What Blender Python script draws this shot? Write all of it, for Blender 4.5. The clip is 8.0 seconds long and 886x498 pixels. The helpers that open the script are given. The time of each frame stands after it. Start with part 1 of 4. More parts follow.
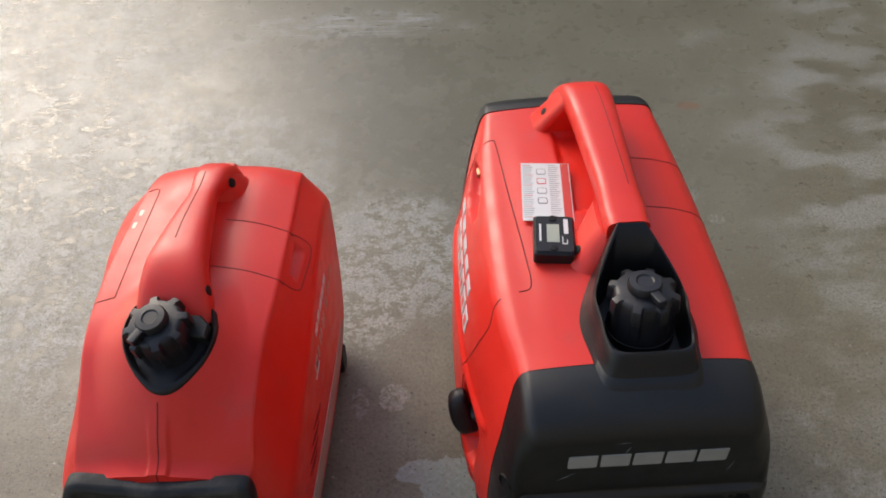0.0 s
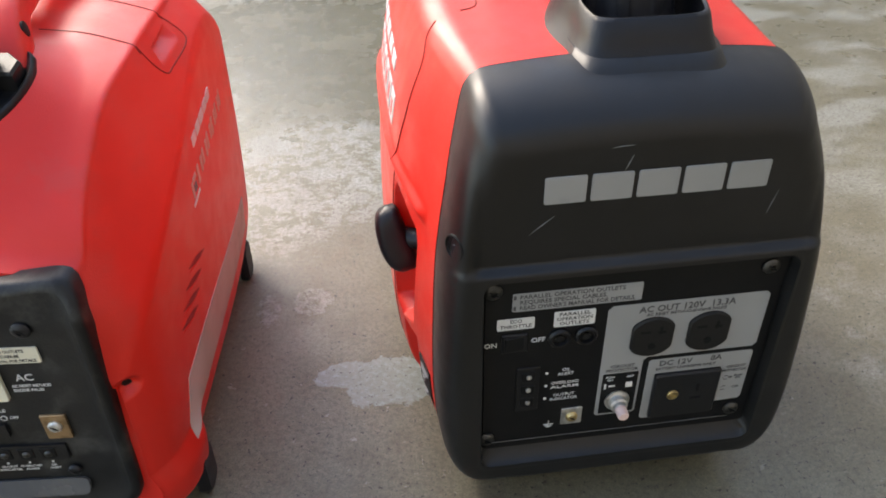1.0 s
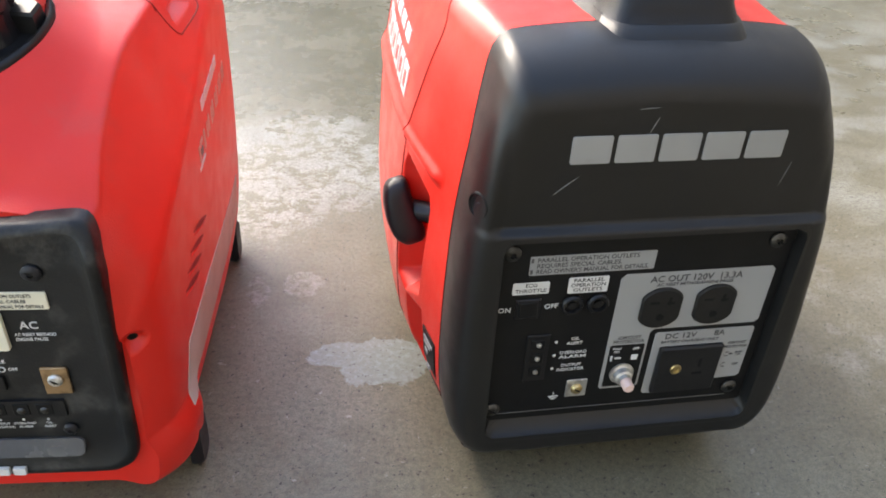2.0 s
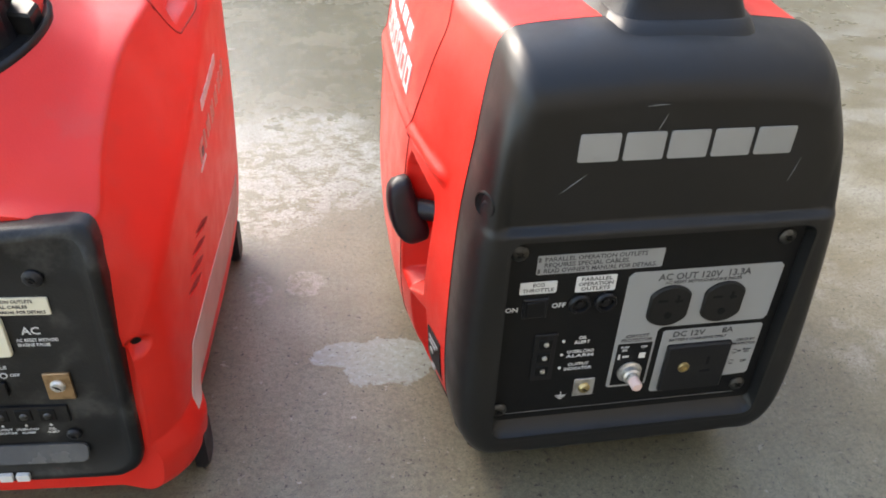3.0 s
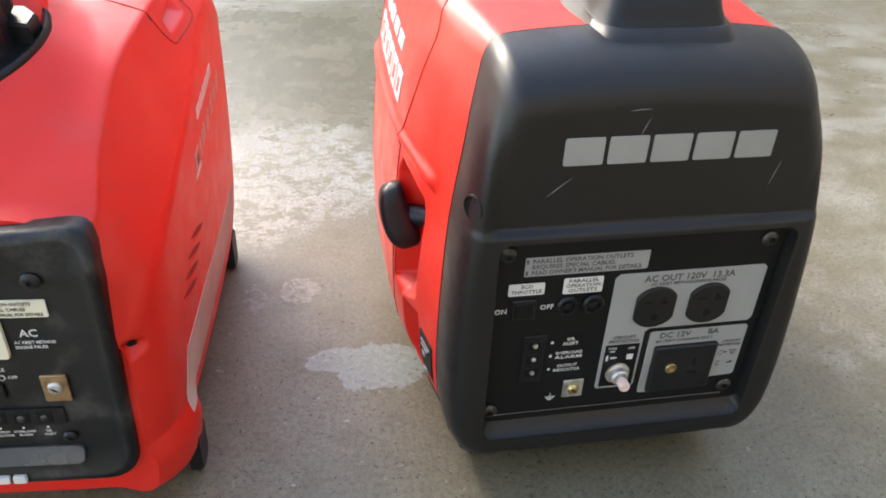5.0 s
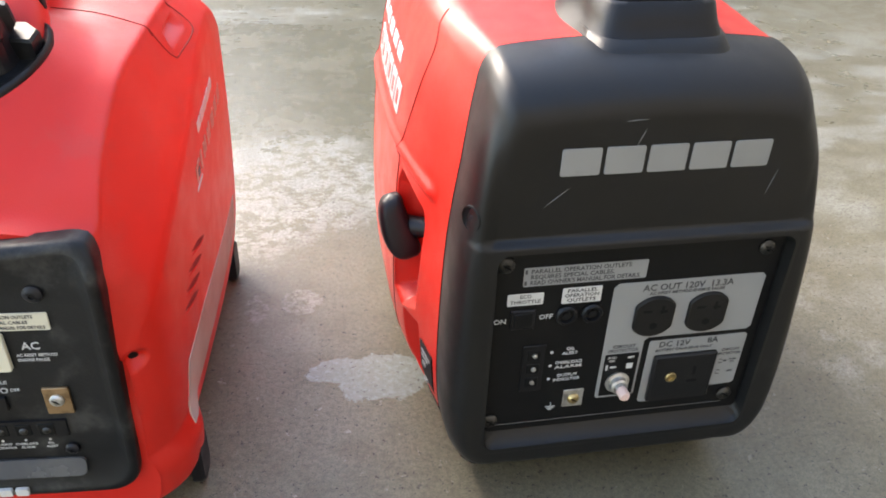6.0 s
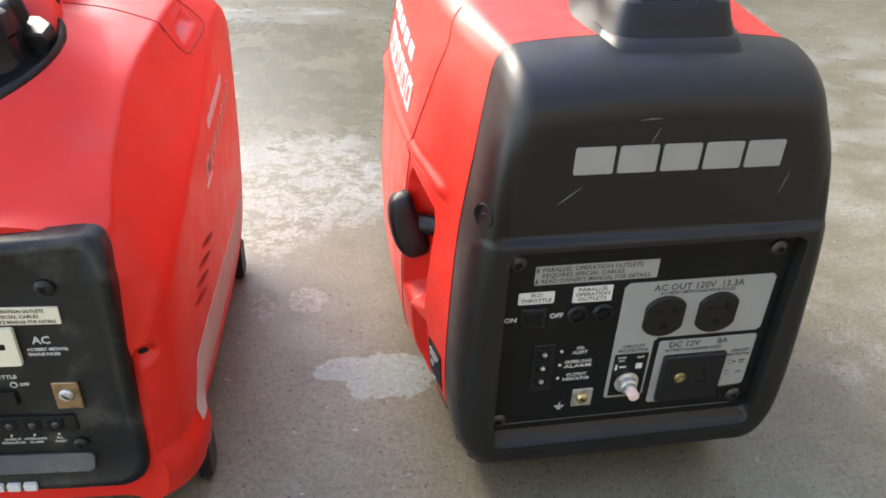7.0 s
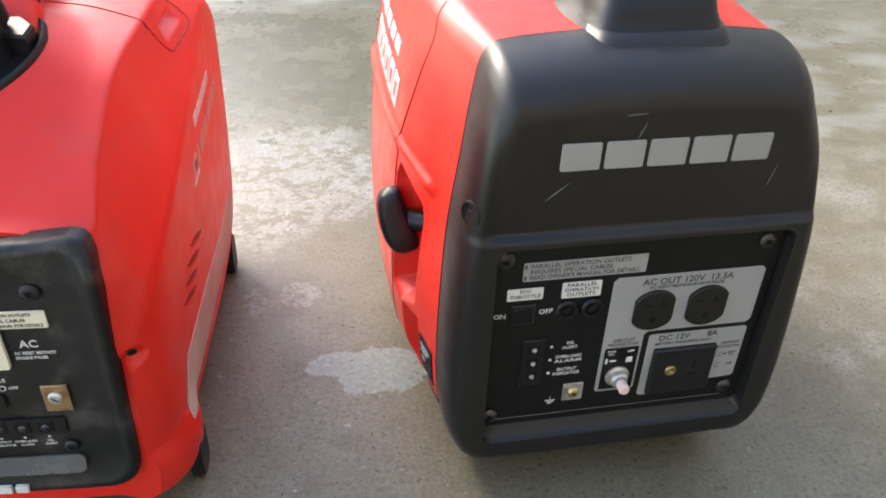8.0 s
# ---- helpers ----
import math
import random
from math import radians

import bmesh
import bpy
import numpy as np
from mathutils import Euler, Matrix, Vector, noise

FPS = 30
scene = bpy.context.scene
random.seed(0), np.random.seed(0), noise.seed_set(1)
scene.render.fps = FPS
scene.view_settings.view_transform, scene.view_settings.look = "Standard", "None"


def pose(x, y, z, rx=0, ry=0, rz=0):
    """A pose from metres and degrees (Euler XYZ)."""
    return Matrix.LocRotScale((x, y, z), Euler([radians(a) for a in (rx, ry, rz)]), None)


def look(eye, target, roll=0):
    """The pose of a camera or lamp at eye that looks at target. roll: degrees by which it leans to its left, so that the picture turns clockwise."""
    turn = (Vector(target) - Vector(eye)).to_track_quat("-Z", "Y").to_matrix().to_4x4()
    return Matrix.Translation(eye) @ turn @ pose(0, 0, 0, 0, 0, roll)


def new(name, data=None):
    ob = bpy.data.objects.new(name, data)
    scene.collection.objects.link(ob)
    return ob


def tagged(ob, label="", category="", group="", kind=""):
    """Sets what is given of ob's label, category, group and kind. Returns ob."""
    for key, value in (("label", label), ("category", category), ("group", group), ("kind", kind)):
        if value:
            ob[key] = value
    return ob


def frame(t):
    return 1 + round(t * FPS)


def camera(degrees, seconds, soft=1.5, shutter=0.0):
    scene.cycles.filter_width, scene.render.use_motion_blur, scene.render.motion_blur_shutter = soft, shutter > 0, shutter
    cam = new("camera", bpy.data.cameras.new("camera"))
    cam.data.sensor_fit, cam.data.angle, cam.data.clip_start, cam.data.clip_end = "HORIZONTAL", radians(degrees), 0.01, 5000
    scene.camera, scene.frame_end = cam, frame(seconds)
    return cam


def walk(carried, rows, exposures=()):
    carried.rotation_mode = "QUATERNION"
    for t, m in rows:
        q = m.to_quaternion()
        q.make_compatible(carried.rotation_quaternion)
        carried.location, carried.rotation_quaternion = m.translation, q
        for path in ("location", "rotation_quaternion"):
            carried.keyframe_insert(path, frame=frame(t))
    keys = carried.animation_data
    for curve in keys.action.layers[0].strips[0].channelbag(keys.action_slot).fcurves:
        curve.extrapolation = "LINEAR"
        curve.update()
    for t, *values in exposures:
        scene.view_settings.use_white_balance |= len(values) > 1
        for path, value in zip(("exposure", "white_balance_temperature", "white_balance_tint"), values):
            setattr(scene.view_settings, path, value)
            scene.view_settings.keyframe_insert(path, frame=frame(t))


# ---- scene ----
cam = camera(58.4, 8.0, soft=1.8)
PATH = [
    (0, (-0.167, -0.359, 0.938), (-0.178, 1.056, -0.476), -1.8),
    (0.3, (-0.145, -0.343, 0.793), (-0.163, 1.095, -0.597), -2.8),
    (0.5, (-0.149, -0.369, 0.691), (-0.048, 1.182, -0.569), -0.4),
    (0.8, (-0.156, -0.388, 0.601), (-0.063, 1.192, -0.621), -2.3),
    (1, (-0.161, -0.395, 0.565), (-0.024, 1.207, -0.625), -1.1),
    (1.5, (-0.19, -0.42, 0.532), (0.073, 1.202, -0.607), 3.6),
    (2.8, (-0.213, -0.411, 0.529), (0.042, 1.219, -0.602), 2.6),
    (3, (-0.213, -0.41, 0.529), (0.054, 1.209, -0.614), 2.9),
    (3.5, (-0.207, -0.413, 0.525), (0.083, 1.205, -0.614), 3.0),
    (4, (-0.209, -0.419, 0.53), (0.102, 1.209, -0.589), 3.3),
    (4.5, (-0.211, -0.422, 0.529), (0.077, 1.21, -0.59), 3.3),
    (6, (-0.207, -0.427, 0.532), (0.06, 1.226, -0.562), 2.2),
    (6.5, (-0.213, -0.427, 0.529), (0.054, 1.229, -0.559), 2.4),
    (7, (-0.215, -0.427, 0.529), (0.053, 1.229, -0.561), 2.7),
    (7.5, (-0.213, -0.423, 0.536), (0.05, 1.222, -0.57), 2.2),
    (8, (-0.208, -0.422, 0.535), (0.065, 1.213, -0.585), 2.1),
]
EXPOSURES = [(0.0, 1.32, 7850, 13), (0.5, 1.36, 7900, 13), (1.0, 2.28, 7800, 12), (1.5, 2.65, 7750, 12), (8.0, 2.71, 7750, 12)]
walk(cam, [(t, look(eye, target, roll)) for t, eye, target, roll in PATH], EXPOSURES)

# ---- world, light ----
world = bpy.data.worlds.new("sky")
scene.world = world
world.use_nodes = True
wn, wl = world.node_tree.nodes, world.node_tree.links
sky = wn.new("ShaderNodeTexSky")
sky.sky_type, sky.sun_disc = "NISHITA", False
sky.sun_elevation, sky.sun_rotation = radians(33), radians(-34)
wl.new(sky.outputs[0], wn["Background"].inputs[0])
wn["Background"].inputs[1].default_value = 0.15
sun_data = bpy.data.lights.new("sun", "SUN")
sun_data.energy, sun_data.angle, sun_data.color = 0.85, radians(28), (0.98, 0.99, 1.0)
sun = new("sun", sun_data)
sun.matrix_world = look((-2.18, 3.433, 2.533), (0, 0.2, 0))

# ---- materials ----


class Nodes:
    """A small writer of node materials."""

    def __init__(self, name):
        self.mat = bpy.data.materials.new(name)
        self.mat.use_nodes = True
        self.n, self.l = self.mat.node_tree.nodes, self.mat.node_tree.links
        self.bsdf = self.n["Principled BSDF"]
        self.coord = self.n.new("ShaderNodeTexCoord").outputs["Object"]

    def put(self, socket, value):
        if isinstance(value, bpy.types.NodeSocket):
            self.l.new(value, socket)
        elif isinstance(value, tuple) and len(value) == 3 and socket.type == "RGBA":
            socket.default_value = (*value, 1)
        else:
            socket.default_value = value

    def noise(self, scale, detail=4.0, rough=0.55, vector=None, distortion=0.0):
        t = self.n.new("ShaderNodeTexNoise")
        self.put(t.inputs["Vector"], vector or self.coord)
        t.inputs["Scale"].default_value, t.inputs["Detail"].default_value = scale, detail
        t.inputs["Roughness"].default_value, t.inputs["Distortion"].default_value = rough, distortion
        return t.outputs["Fac"]

    def ramp(self, value, lo, hi, a=0.0, b=1.0):
        r = self.n.new("ShaderNodeMapRange")
        r.interpolation_type = "SMOOTHSTEP"
        for k, v in zip(("Value", "From Min", "From Max", "To Min", "To Max"), (value, lo, hi, a, b)):
            self.put(r.inputs[k], v)
        return r.outputs["Result"]

    def math(self, op, a, b=0.0):
        m = self.n.new("ShaderNodeMath")
        m.operation = op
        self.put(m.inputs[0], a), self.put(m.inputs[1], b)
        return m.outputs[0]

    def mix(self, fac, a, b):
        m = self.n.new("ShaderNodeMix")
        m.data_type = "RGBA"
        self.put(m.inputs[0], fac), self.put(m.inputs[6], a), self.put(m.inputs[7], b)
        return m.outputs[2]

    def bump(self, height, strength, distance):
        b = self.n.new("ShaderNodeBump")
        b.inputs["Strength"].default_value, b.inputs["Distance"].default_value = strength, distance
        self.put(b.inputs["Height"], height)
        self.put(self.bsdf.inputs["Normal"], b.outputs[0])

    def blob(self, x, y, rx, ry, wobble, edge=0.12):
        """A ragged stain round a place of the floor: 1 inside, 0 outside."""
        v = self.n.new("ShaderNodeVectorMath")
        v.operation = "SUBTRACT"
        self.put(v.inputs[0], self.coord)
        v.inputs[1].default_value = (x, y, 0)
        w = self.n.new("ShaderNodeVectorMath")
        w.operation = "DIVIDE"
        self.put(w.inputs[0], v.outputs[0])
        w.inputs[1].default_value = (rx, ry, 1)
        d = self.n.new("ShaderNodeVectorMath")
        d.operation = "LENGTH"
        self.put(d.inputs[0], w.outputs[0])
        far = self.math("ADD", d.outputs["Value"], self.math("MULTIPLY", self.math("SUBTRACT", wobble, 0.5), 1.6))
        return self.ramp(far, 1 - edge, 1 + edge, 1.0, 0.0)

    def finish(self, colour, rough, metal=0.0, spec=0.5):
        self.put(self.bsdf.inputs["Base Color"], colour)
        self.put(self.bsdf.inputs["Roughness"], rough)
        self.put(self.bsdf.inputs["Metallic"], metal)
        self.put(self.bsdf.inputs["Specular IOR Level"], spec)
        return self.mat


def plastic(name, colour, worn, rough, grain=900.0, dirt=None, relief=0.25, spec=0.5, smudge=0.55):
    m = Nodes(name)
    fade = m.ramp(m.noise(9, 5), 0.35, 0.7)
    c = m.mix(fade, colour, worn)
    if dirt:
        dust = m.math("MULTIPLY", m.ramp(m.noise(22, 8, 0.65), smudge, smudge + 0.2), 0.5)
        c = m.mix(dust, c, dirt)
    m.bump(m.noise(grain, 2), relief, 0.0006)
    return m.finish(c, m.ramp(m.noise(35, 4), 0.3, 0.7, rough - 0.05, rough + 0.07), spec=spec)


RED = plastic("red_plastic", (0.66, 0.020, 0.012), (0.69, 0.027, 0.017), 0.40, dirt=(0.57, 0.048, 0.036), spec=0.42)
SHELL = plastic("charcoal_plastic", (0.0062, 0.0064, 0.0067), (0.0088, 0.0089, 0.0092), 0.42, grain=1400, dirt=(0.020, 0.0195, 0.019), relief=0.10, spec=0.42)
BLACK = plastic("black_plastic", (0.006, 0.006, 0.007), (0.009, 0.009, 0.010), 0.37, dirt=(0.030, 0.028, 0.025), spec=0.32)
PANEL = plastic("panel_black", (0.005, 0.005, 0.0055), (0.007, 0.007, 0.007), 0.5, dirt=(0.010, 0.010, 0.009), relief=0.1, spec=0.20)
RUBBER = plastic("black_rubber", (0.007, 0.007, 0.0095), (0.011, 0.011, 0.014), 0.42, grain=500, spec=0.38)
SEAM = plastic("parting_line_red", (0.20, 0.011, 0.008), (0.24, 0.016, 0.012), 0.8)
GREYLAB = plastic("grey_print", (0.28, 0.285, 0.28), (0.25, 0.255, 0.25), 0.5, relief=0.05)
WHITELAB = plastic("white_label", (0.62, 0.62, 0.60), (0.56, 0.56, 0.53), 0.5, dirt=(0.5, 0.48, 0.44), relief=0.05)
CREAM = plastic("cream_plastic", (0.70, 0.66, 0.52), (0.62, 0.58, 0.45), 0.45, dirt=(0.40, 0.36, 0.28), relief=0.05)
SILVER = plastic("silver_print", (0.28, 0.28, 0.27), (0.24, 0.24, 0.23), 0.45, dirt=(0.18, 0.18, 0.17), relief=0.05)
OUTLETGREY = plastic("dark_outlet_plastic", (0.0095, 0.009, 0.0085), (0.013, 0.012, 0.0115), 0.5, dirt=(0.030, 0.026, 0.022), spec=0.28)
INK = plastic("dark_print", (0.04, 0.04, 0.045), (0.06, 0.06, 0.06), 0.6, relief=0.02)
WHITEINK = plastic("white_print", (0.62, 0.62, 0.60), (0.5, 0.5, 0.48), 0.6, relief=0.02)
REDINK = plastic("red_print", (0.55, 0.04, 0.03), (0.5, 0.06, 0.05), 0.5, relief=0.02)
LCD = plastic("lcd_grey", (0.34, 0.36, 0.28), (0.30, 0.32, 0.25), 0.2, relief=0.0)
SCUFF = plastic("pale_scuff", (0.16, 0.16, 0.155), (0.10, 0.10, 0.10), 0.6)
DUSTY = plastic("dusty_strip", (0.045, 0.050, 0.062), (0.10, 0.10, 0.098), 0.22, dirt=(0.34, 0.31, 0.25), spec=0.6)
FRAMEBLACK = plastic("dusty_black_plastic", (0.0055, 0.0058, 0.0065), (0.0085, 0.0085, 0.009), 0.40, dirt=(0.080, 0.077, 0.070), spec=0.32, smudge=0.48)
WORNINK = plastic("worn_print", (0.56, 0.36, 0.30), (0.50, 0.22, 0.17), 0.5, dirt=(0.40, 0.10, 0.07))
WORNLAB = plastic("worn_side_label", (0.47, 0.42, 0.37), (0.40, 0.32, 0.26), 0.55, dirt=(0.10, 0.07, 0.055), smudge=0.50)


def metal_material(name, colour, rough):
    m = Nodes(name)
    m.bump(m.noise(300, 3), 0.2, 0.0005)
    return m.finish(m.mix(m.ramp(m.noise(120, 4), 0.4, 0.7), colour, tuple(v * 0.55 for v in colour)), rough, 1.0)


STEEL = metal_material("zinc_steel", (0.72, 0.71, 0.68), 0.5)
BRASS = metal_material("brass", (0.62, 0.48, 0.24), 0.35)
TARNISH = metal_material("tarnished_brass", (0.46, 0.31, 0.18), 0.5)
DARKSTEEL = metal_material("dark_steel", (0.09, 0.09, 0.088), 0.45)


def concrete():
    m = Nodes("stained_concrete")
    grain, fine, mid, big = m.noise(620, 3, 0.6), m.noise(210, 8, 0.68), m.noise(26, 8, 0.62), m.noise(3.6, 7, 0.6)

    def both(*v):
        out = v[0]
        for w in v[1:]:
            out = m.math("MULTIPLY", out, w)
        return out

    def most(*v):
        out = v[0]
        for w in v[1:]:
            out = m.math("MAXIMUM", out, w)
        return out

    def stretched(x, y, turn, scale, detail, rough):
        t = m.n.new("ShaderNodeMapping")
        m.put(t.inputs["Vector"], m.coord)
        t.inputs["Rotation"].default_value = (0, 0, radians(turn))
        t.inputs["Scale"].default_value = (x, y, 1)
        return m.noise(scale, detail, rough, t.outputs[0])

    c = m.mix(m.ramp(big, 0.35, 0.65), (0.152, 0.136, 0.091), (0.202, 0.187, 0.132))
    c = m.mix(m.math("MULTIPLY", m.ramp(mid, 0.42, 0.66), 0.40), c, (0.122, 0.104, 0.064))
    # damp, darker stretch behind the machines
    damp = both(m.blob(-0.40, 1.00, 0.42, 0.34, m.noise(3, 6, 0.6), 0.35), m.ramp(m.noise(7, 5), 0.25, 0.55))
    damp = most(damp, m.math("MULTIPLY", m.blob(0.25, 1.1, 0.7, 0.55, m.noise(3, 6, 0.6), 0.35), 0.4))
    c = m.mix(m.math("MULTIPLY", damp, 0.45), c, (0.098, 0.086, 0.048))
    wet = m.blob(-1.05, 1.25, 0.65, 0.55, m.noise(3, 6, 0.6), 0.4)
    # pale lime bloom: broad drifts, one spot between the machines, a few flecks
    ragged = m.noise(6, 9, 0.72)
    drift = most(m.math("MULTIPLY", m.blob(-0.275, 0.555, 0.145, 0.165, ragged, 0.15), 0.95), m.blob(-0.80, 0.68, 0.40, 0.36, ragged, 0.25), m.blob(-1.30, 1.10, 0.6, 0.5, ragged, 0.25))
    crust = most(m.math("MULTIPLY", m.ramp(m.noise(46, 12, 0.76), 0.485, 0.535), 0.9), m.math("MULTIPLY", m.ramp(m.noise(13, 10, 0.74), 0.505, 0.55), 0.8))
    broken = both(drift, crust)
    fleck = both(m.blob(-0.248, 0.285, 0.022, 0.022, m.noise(30, 9, 0.78), 0.1), m.ramp(m.noise(90, 8, 0.75), 0.42, 0.54), 0.75)
    fleck = most(fleck, both(m.blob(-0.295, 0.275, 0.012, 0.030, m.noise(40, 9, 0.78), 0.1), m.ramp(m.noise(90, 8, 0.75), 0.45, 0.56), 0.55))
    star = both(most(m.blob(0.297, 0.635, 0.013, 0.013, m.noise(60, 9, 0.8), 0.1), m.blob(0.272, 0.70, 0.010, 0.016, m.noise(60, 9, 0.8), 0.1)), m.ramp(m.noise(150, 6, 0.75), 0.46, 0.56), 0.7)
    scrape = both(m.blob(-0.36, 1.33, 0.24, 0.060, m.noise(9, 8, 0.7), 0.3), most(m.ramp(stretched(9, 75, 14, 1.0, 6, 0.7), 0.50, 0.60), m.math("MULTIPLY", m.ramp(m.noise(24, 9, 0.7), 0.48, 0.58), 0.6)))
    # soft cloudy stains along the east side, sun dapples and sky glare painted in
    stain_glare = both(m.blob(0.72, 0.66, 0.34, 0.75, m.noise(4, 6, 0.6), 0.35), m.ramp(stretched(6.5, 11, 24, 1.0, 5, 0.52), 0.44, 0.62))
    stain_glare = most(stain_glare, both(m.blob(0.34, 0.16, 0.07, 0.13, m.noise(12, 6, 0.6), 0.4), m.ramp(m.noise(19, 6, 0.6), 0.45, 0.62), 0.7))
    pale = most(broken, fleck, star, scrape, m.math("MULTIPLY", stain_glare, 0.62))
    c = m.mix(m.math("MULTIPLY", pale, 0.88), c, (0.366, 0.372, 0.345))
    c = m.mix(m.math("MULTIPLY", m.ramp(fine, 0.40, 0.66), 0.60), c, (0.086, 0.075, 0.050))
    c = m.mix(m.math("MULTIPLY", m.ramp(grain, 0.42, 0.66), 0.55), c, (0.080, 0.071, 0.049))
    c = m.mix(m.math("MULTIPLY", m.ramp(m.noise(420, 2, 0.5), 0.66, 0.74), 0.35), c, (0.361, 0.344, 0.288))
    chips = both(m.ramp(m.noise(85, 6, 0.7, distortion=0.4), 0.645, 0.665), m.ramp(m.noise(5, 4), 0.40, 0.60, 0.15, 0.6))
    c = m.mix(chips, c, (0.344, 0.335, 0.288))
    spot = both(most(m.blob(-0.207, 0.167, 0.036, 0.017, m.noise(30, 10, 0.72), 0.06), m.blob(-0.168, 0.155, 0.042, 0.036, m.noise(26, 10, 0.72), 0.05)), m.ramp(m.noise(170, 7, 0.72), 0.36, 0.54, 1.0, 0.55))
    c = m.mix(m.math("MULTIPLY", spot, 0.86), c, (0.272, 0.335, 0.325))
    worn = both(drift, m.ramp(m.noise(8, 9, 0.72), 0.50, 0.56), 0.2)
    c = m.mix(worn, c, (0.094, 0.085, 0.066))
    rust = both(m.blob(0.327, 0.972, 0.022, 0.012, m.noise(40, 6, 0.7), 0.3), 0.55)
    c = m.mix(rust, c, (0.17, 0.075, 0.030))
    pits = m.ramp(m.noise(200, 5, 0.68), 0.595, 0.635)
    c = m.mix(m.math("MULTIPLY", pits, 0.9), c, (0.036, 0.031, 0.023))
    rough = m.math("SUBTRACT", m.ramp(mid, 0.3, 0.7, 0.29, 0.42), m.math("SUBTRACT", m.math("MULTIPLY", most(damp, m.math("MULTIPLY", wet, 0.35)), 0.12), m.math("MULTIPLY", pale, 0.05)))
    height = m.math("ADD", m.math("MULTIPLY", fine, 0.5), m.math("ADD", m.math("MULTIPLY", grain, 0.3), m.math("SUBTRACT", m.math("MULTIPLY", pale, 0.25), m.math("MULTIPLY", pits, 0.6))))
    m.bump(height, 0.48, 0.0014)
    return m.finish(c, rough, spec=0.42)


def painted(name, colour):
    m = Nodes(name)
    m.bump(m.noise(60, 6), 0.2, 0.003)
    return m.finish(m.mix(m.ramp(m.noise(2, 6), 0.3, 0.7), colour, tuple(v * 0.85 for v in colour)), 0.75)


CONCRETE = concrete()
WALLPAINT = painted("wall_paint", (0.27, 0.26, 0.24))

# ---- mesh helpers ----


def mesh_of(name, bm, material, sharp=35.0):
    bmesh.ops.recalc_face_normals(bm, faces=bm.faces[:])
    for f in bm.faces:
        f.smooth = True
    lim = radians(sharp)
    for e in bm.edges:
        if len(e.link_faces) == 2 and e.calc_face_angle(0.0) > lim:
            e.smooth = False
    data = bpy.data.meshes.new(name)
    bm.to_mesh(data)
    bm.free()
    data.materials.append(material)
    return data


def part(name, bm, material, parent, label="", sharp=35.0):
    ob = new(name, mesh_of(name, bm, material, sharp))
    ob.parent = parent
    if label:
        ob["label"] = label
    return ob


def thing(name, m, label, category, group=""):
    ob = new(name)
    ob.matrix_world = m
    ob.empty_display_size = 0.05
    return tagged(ob, label, category, group)


def add_loops(bm, loops, cap0=False, cap1=False):
    """Skin a row of closed loops that have the same count."""
    rows = [[bm.verts.new(p) for p in loop] for loop in loops]
    n = len(rows[0])
    for a, b in zip(rows, rows[1:]):
        for i in range(n):
            j = (i + 1) % n
            bm.faces.new((a[i], a[j], b[j], b[i]))
    if cap0:
        bm.faces.new(rows[0][::-1])
    if cap1:
        bm.faces.new(rows[-1])
    return rows


def spline(pts, n, closed=False):
    """Catmull-Rom through pts, evenly spaced: n points."""
    p = [Vector(q) for q in pts]
    k = len(p)
    out = []
    for i in range(k if closed else k - 1):
        if closed:
            a, b, c, d = p[i - 1], p[i], p[(i + 1) % k], p[(i + 2) % k]
        else:
            a, b, c, d = p[max(i - 1, 0)], p[i], p[i + 1], p[min(i + 2, k - 1)]
        for s in range(24):
            t = s / 24
            out.append(0.5 * (2 * b + (c - a) * t + (2 * a - 5 * b + 4 * c - d) * t * t + (3 * b - a - 3 * c + d) * t**3))
    out.append(out[0].copy() if closed else p[-1].copy())
    run = [0.0]
    for a, b in zip(out, out[1:]):
        run.append(run[-1] + (b - a).length)
    res, j = [], 0
    count = n if closed else n - 1
    for i in range(n):
        want = run[-1] * i / count
        while j < len(run) - 2 and run[j + 1] < want:
            j += 1
        t = (want - run[j]) / max(run[j + 1] - run[j], 1e-9)
        res.append(out[j].lerp(out[j + 1], min(t, 1.0)))
    return res


def mirror_loop(half, n):
    """A closed loop of (x, 0, z) from a half outline, bottom middle to top middle."""
    pts = [(x, 0, z) for x, z in half] + [(-x, 0, z) for x, z in reversed(half[1:-1])]
    return spline(pts, n, True)


def mirror_fixed(half, counts):
    """As mirror_loop, with a set count of points from each control point to the next, so that creases line up from ring to ring."""
    p = [Vector((x, 0, z)) for x, z in half]
    side = []
    for i in range(len(p) - 1):
        a = p[i - 1] if i else Vector((-p[1].x, 0, p[1].z))
        d = p[i + 2] if i + 2 < len(p) else Vector((-p[i].x, 0, p[i].z))
        c0, c1 = p[i], p[i + 1]
        for s in range(counts[i]):
            t = s / counts[i]
            ta, td = (c1 - a) * 0.5, (d - c0) * 0.5
            lim = (c1 - c0).length
            if ta.length > lim:
                ta *= lim / ta.length
            if td.length > lim:
                td *= lim / td.length
            side.append((2 * t**3 - 3 * t * t + 1) * c0 + (t**3 - 2 * t * t + t) * ta + (3 * t * t - 2 * t**3) * c1 + (t**3 - t * t) * td)
    side.append(p[-1])
    return side + [Vector((-v.x, 0, v.z)) for v in reversed(side[1:-1])]


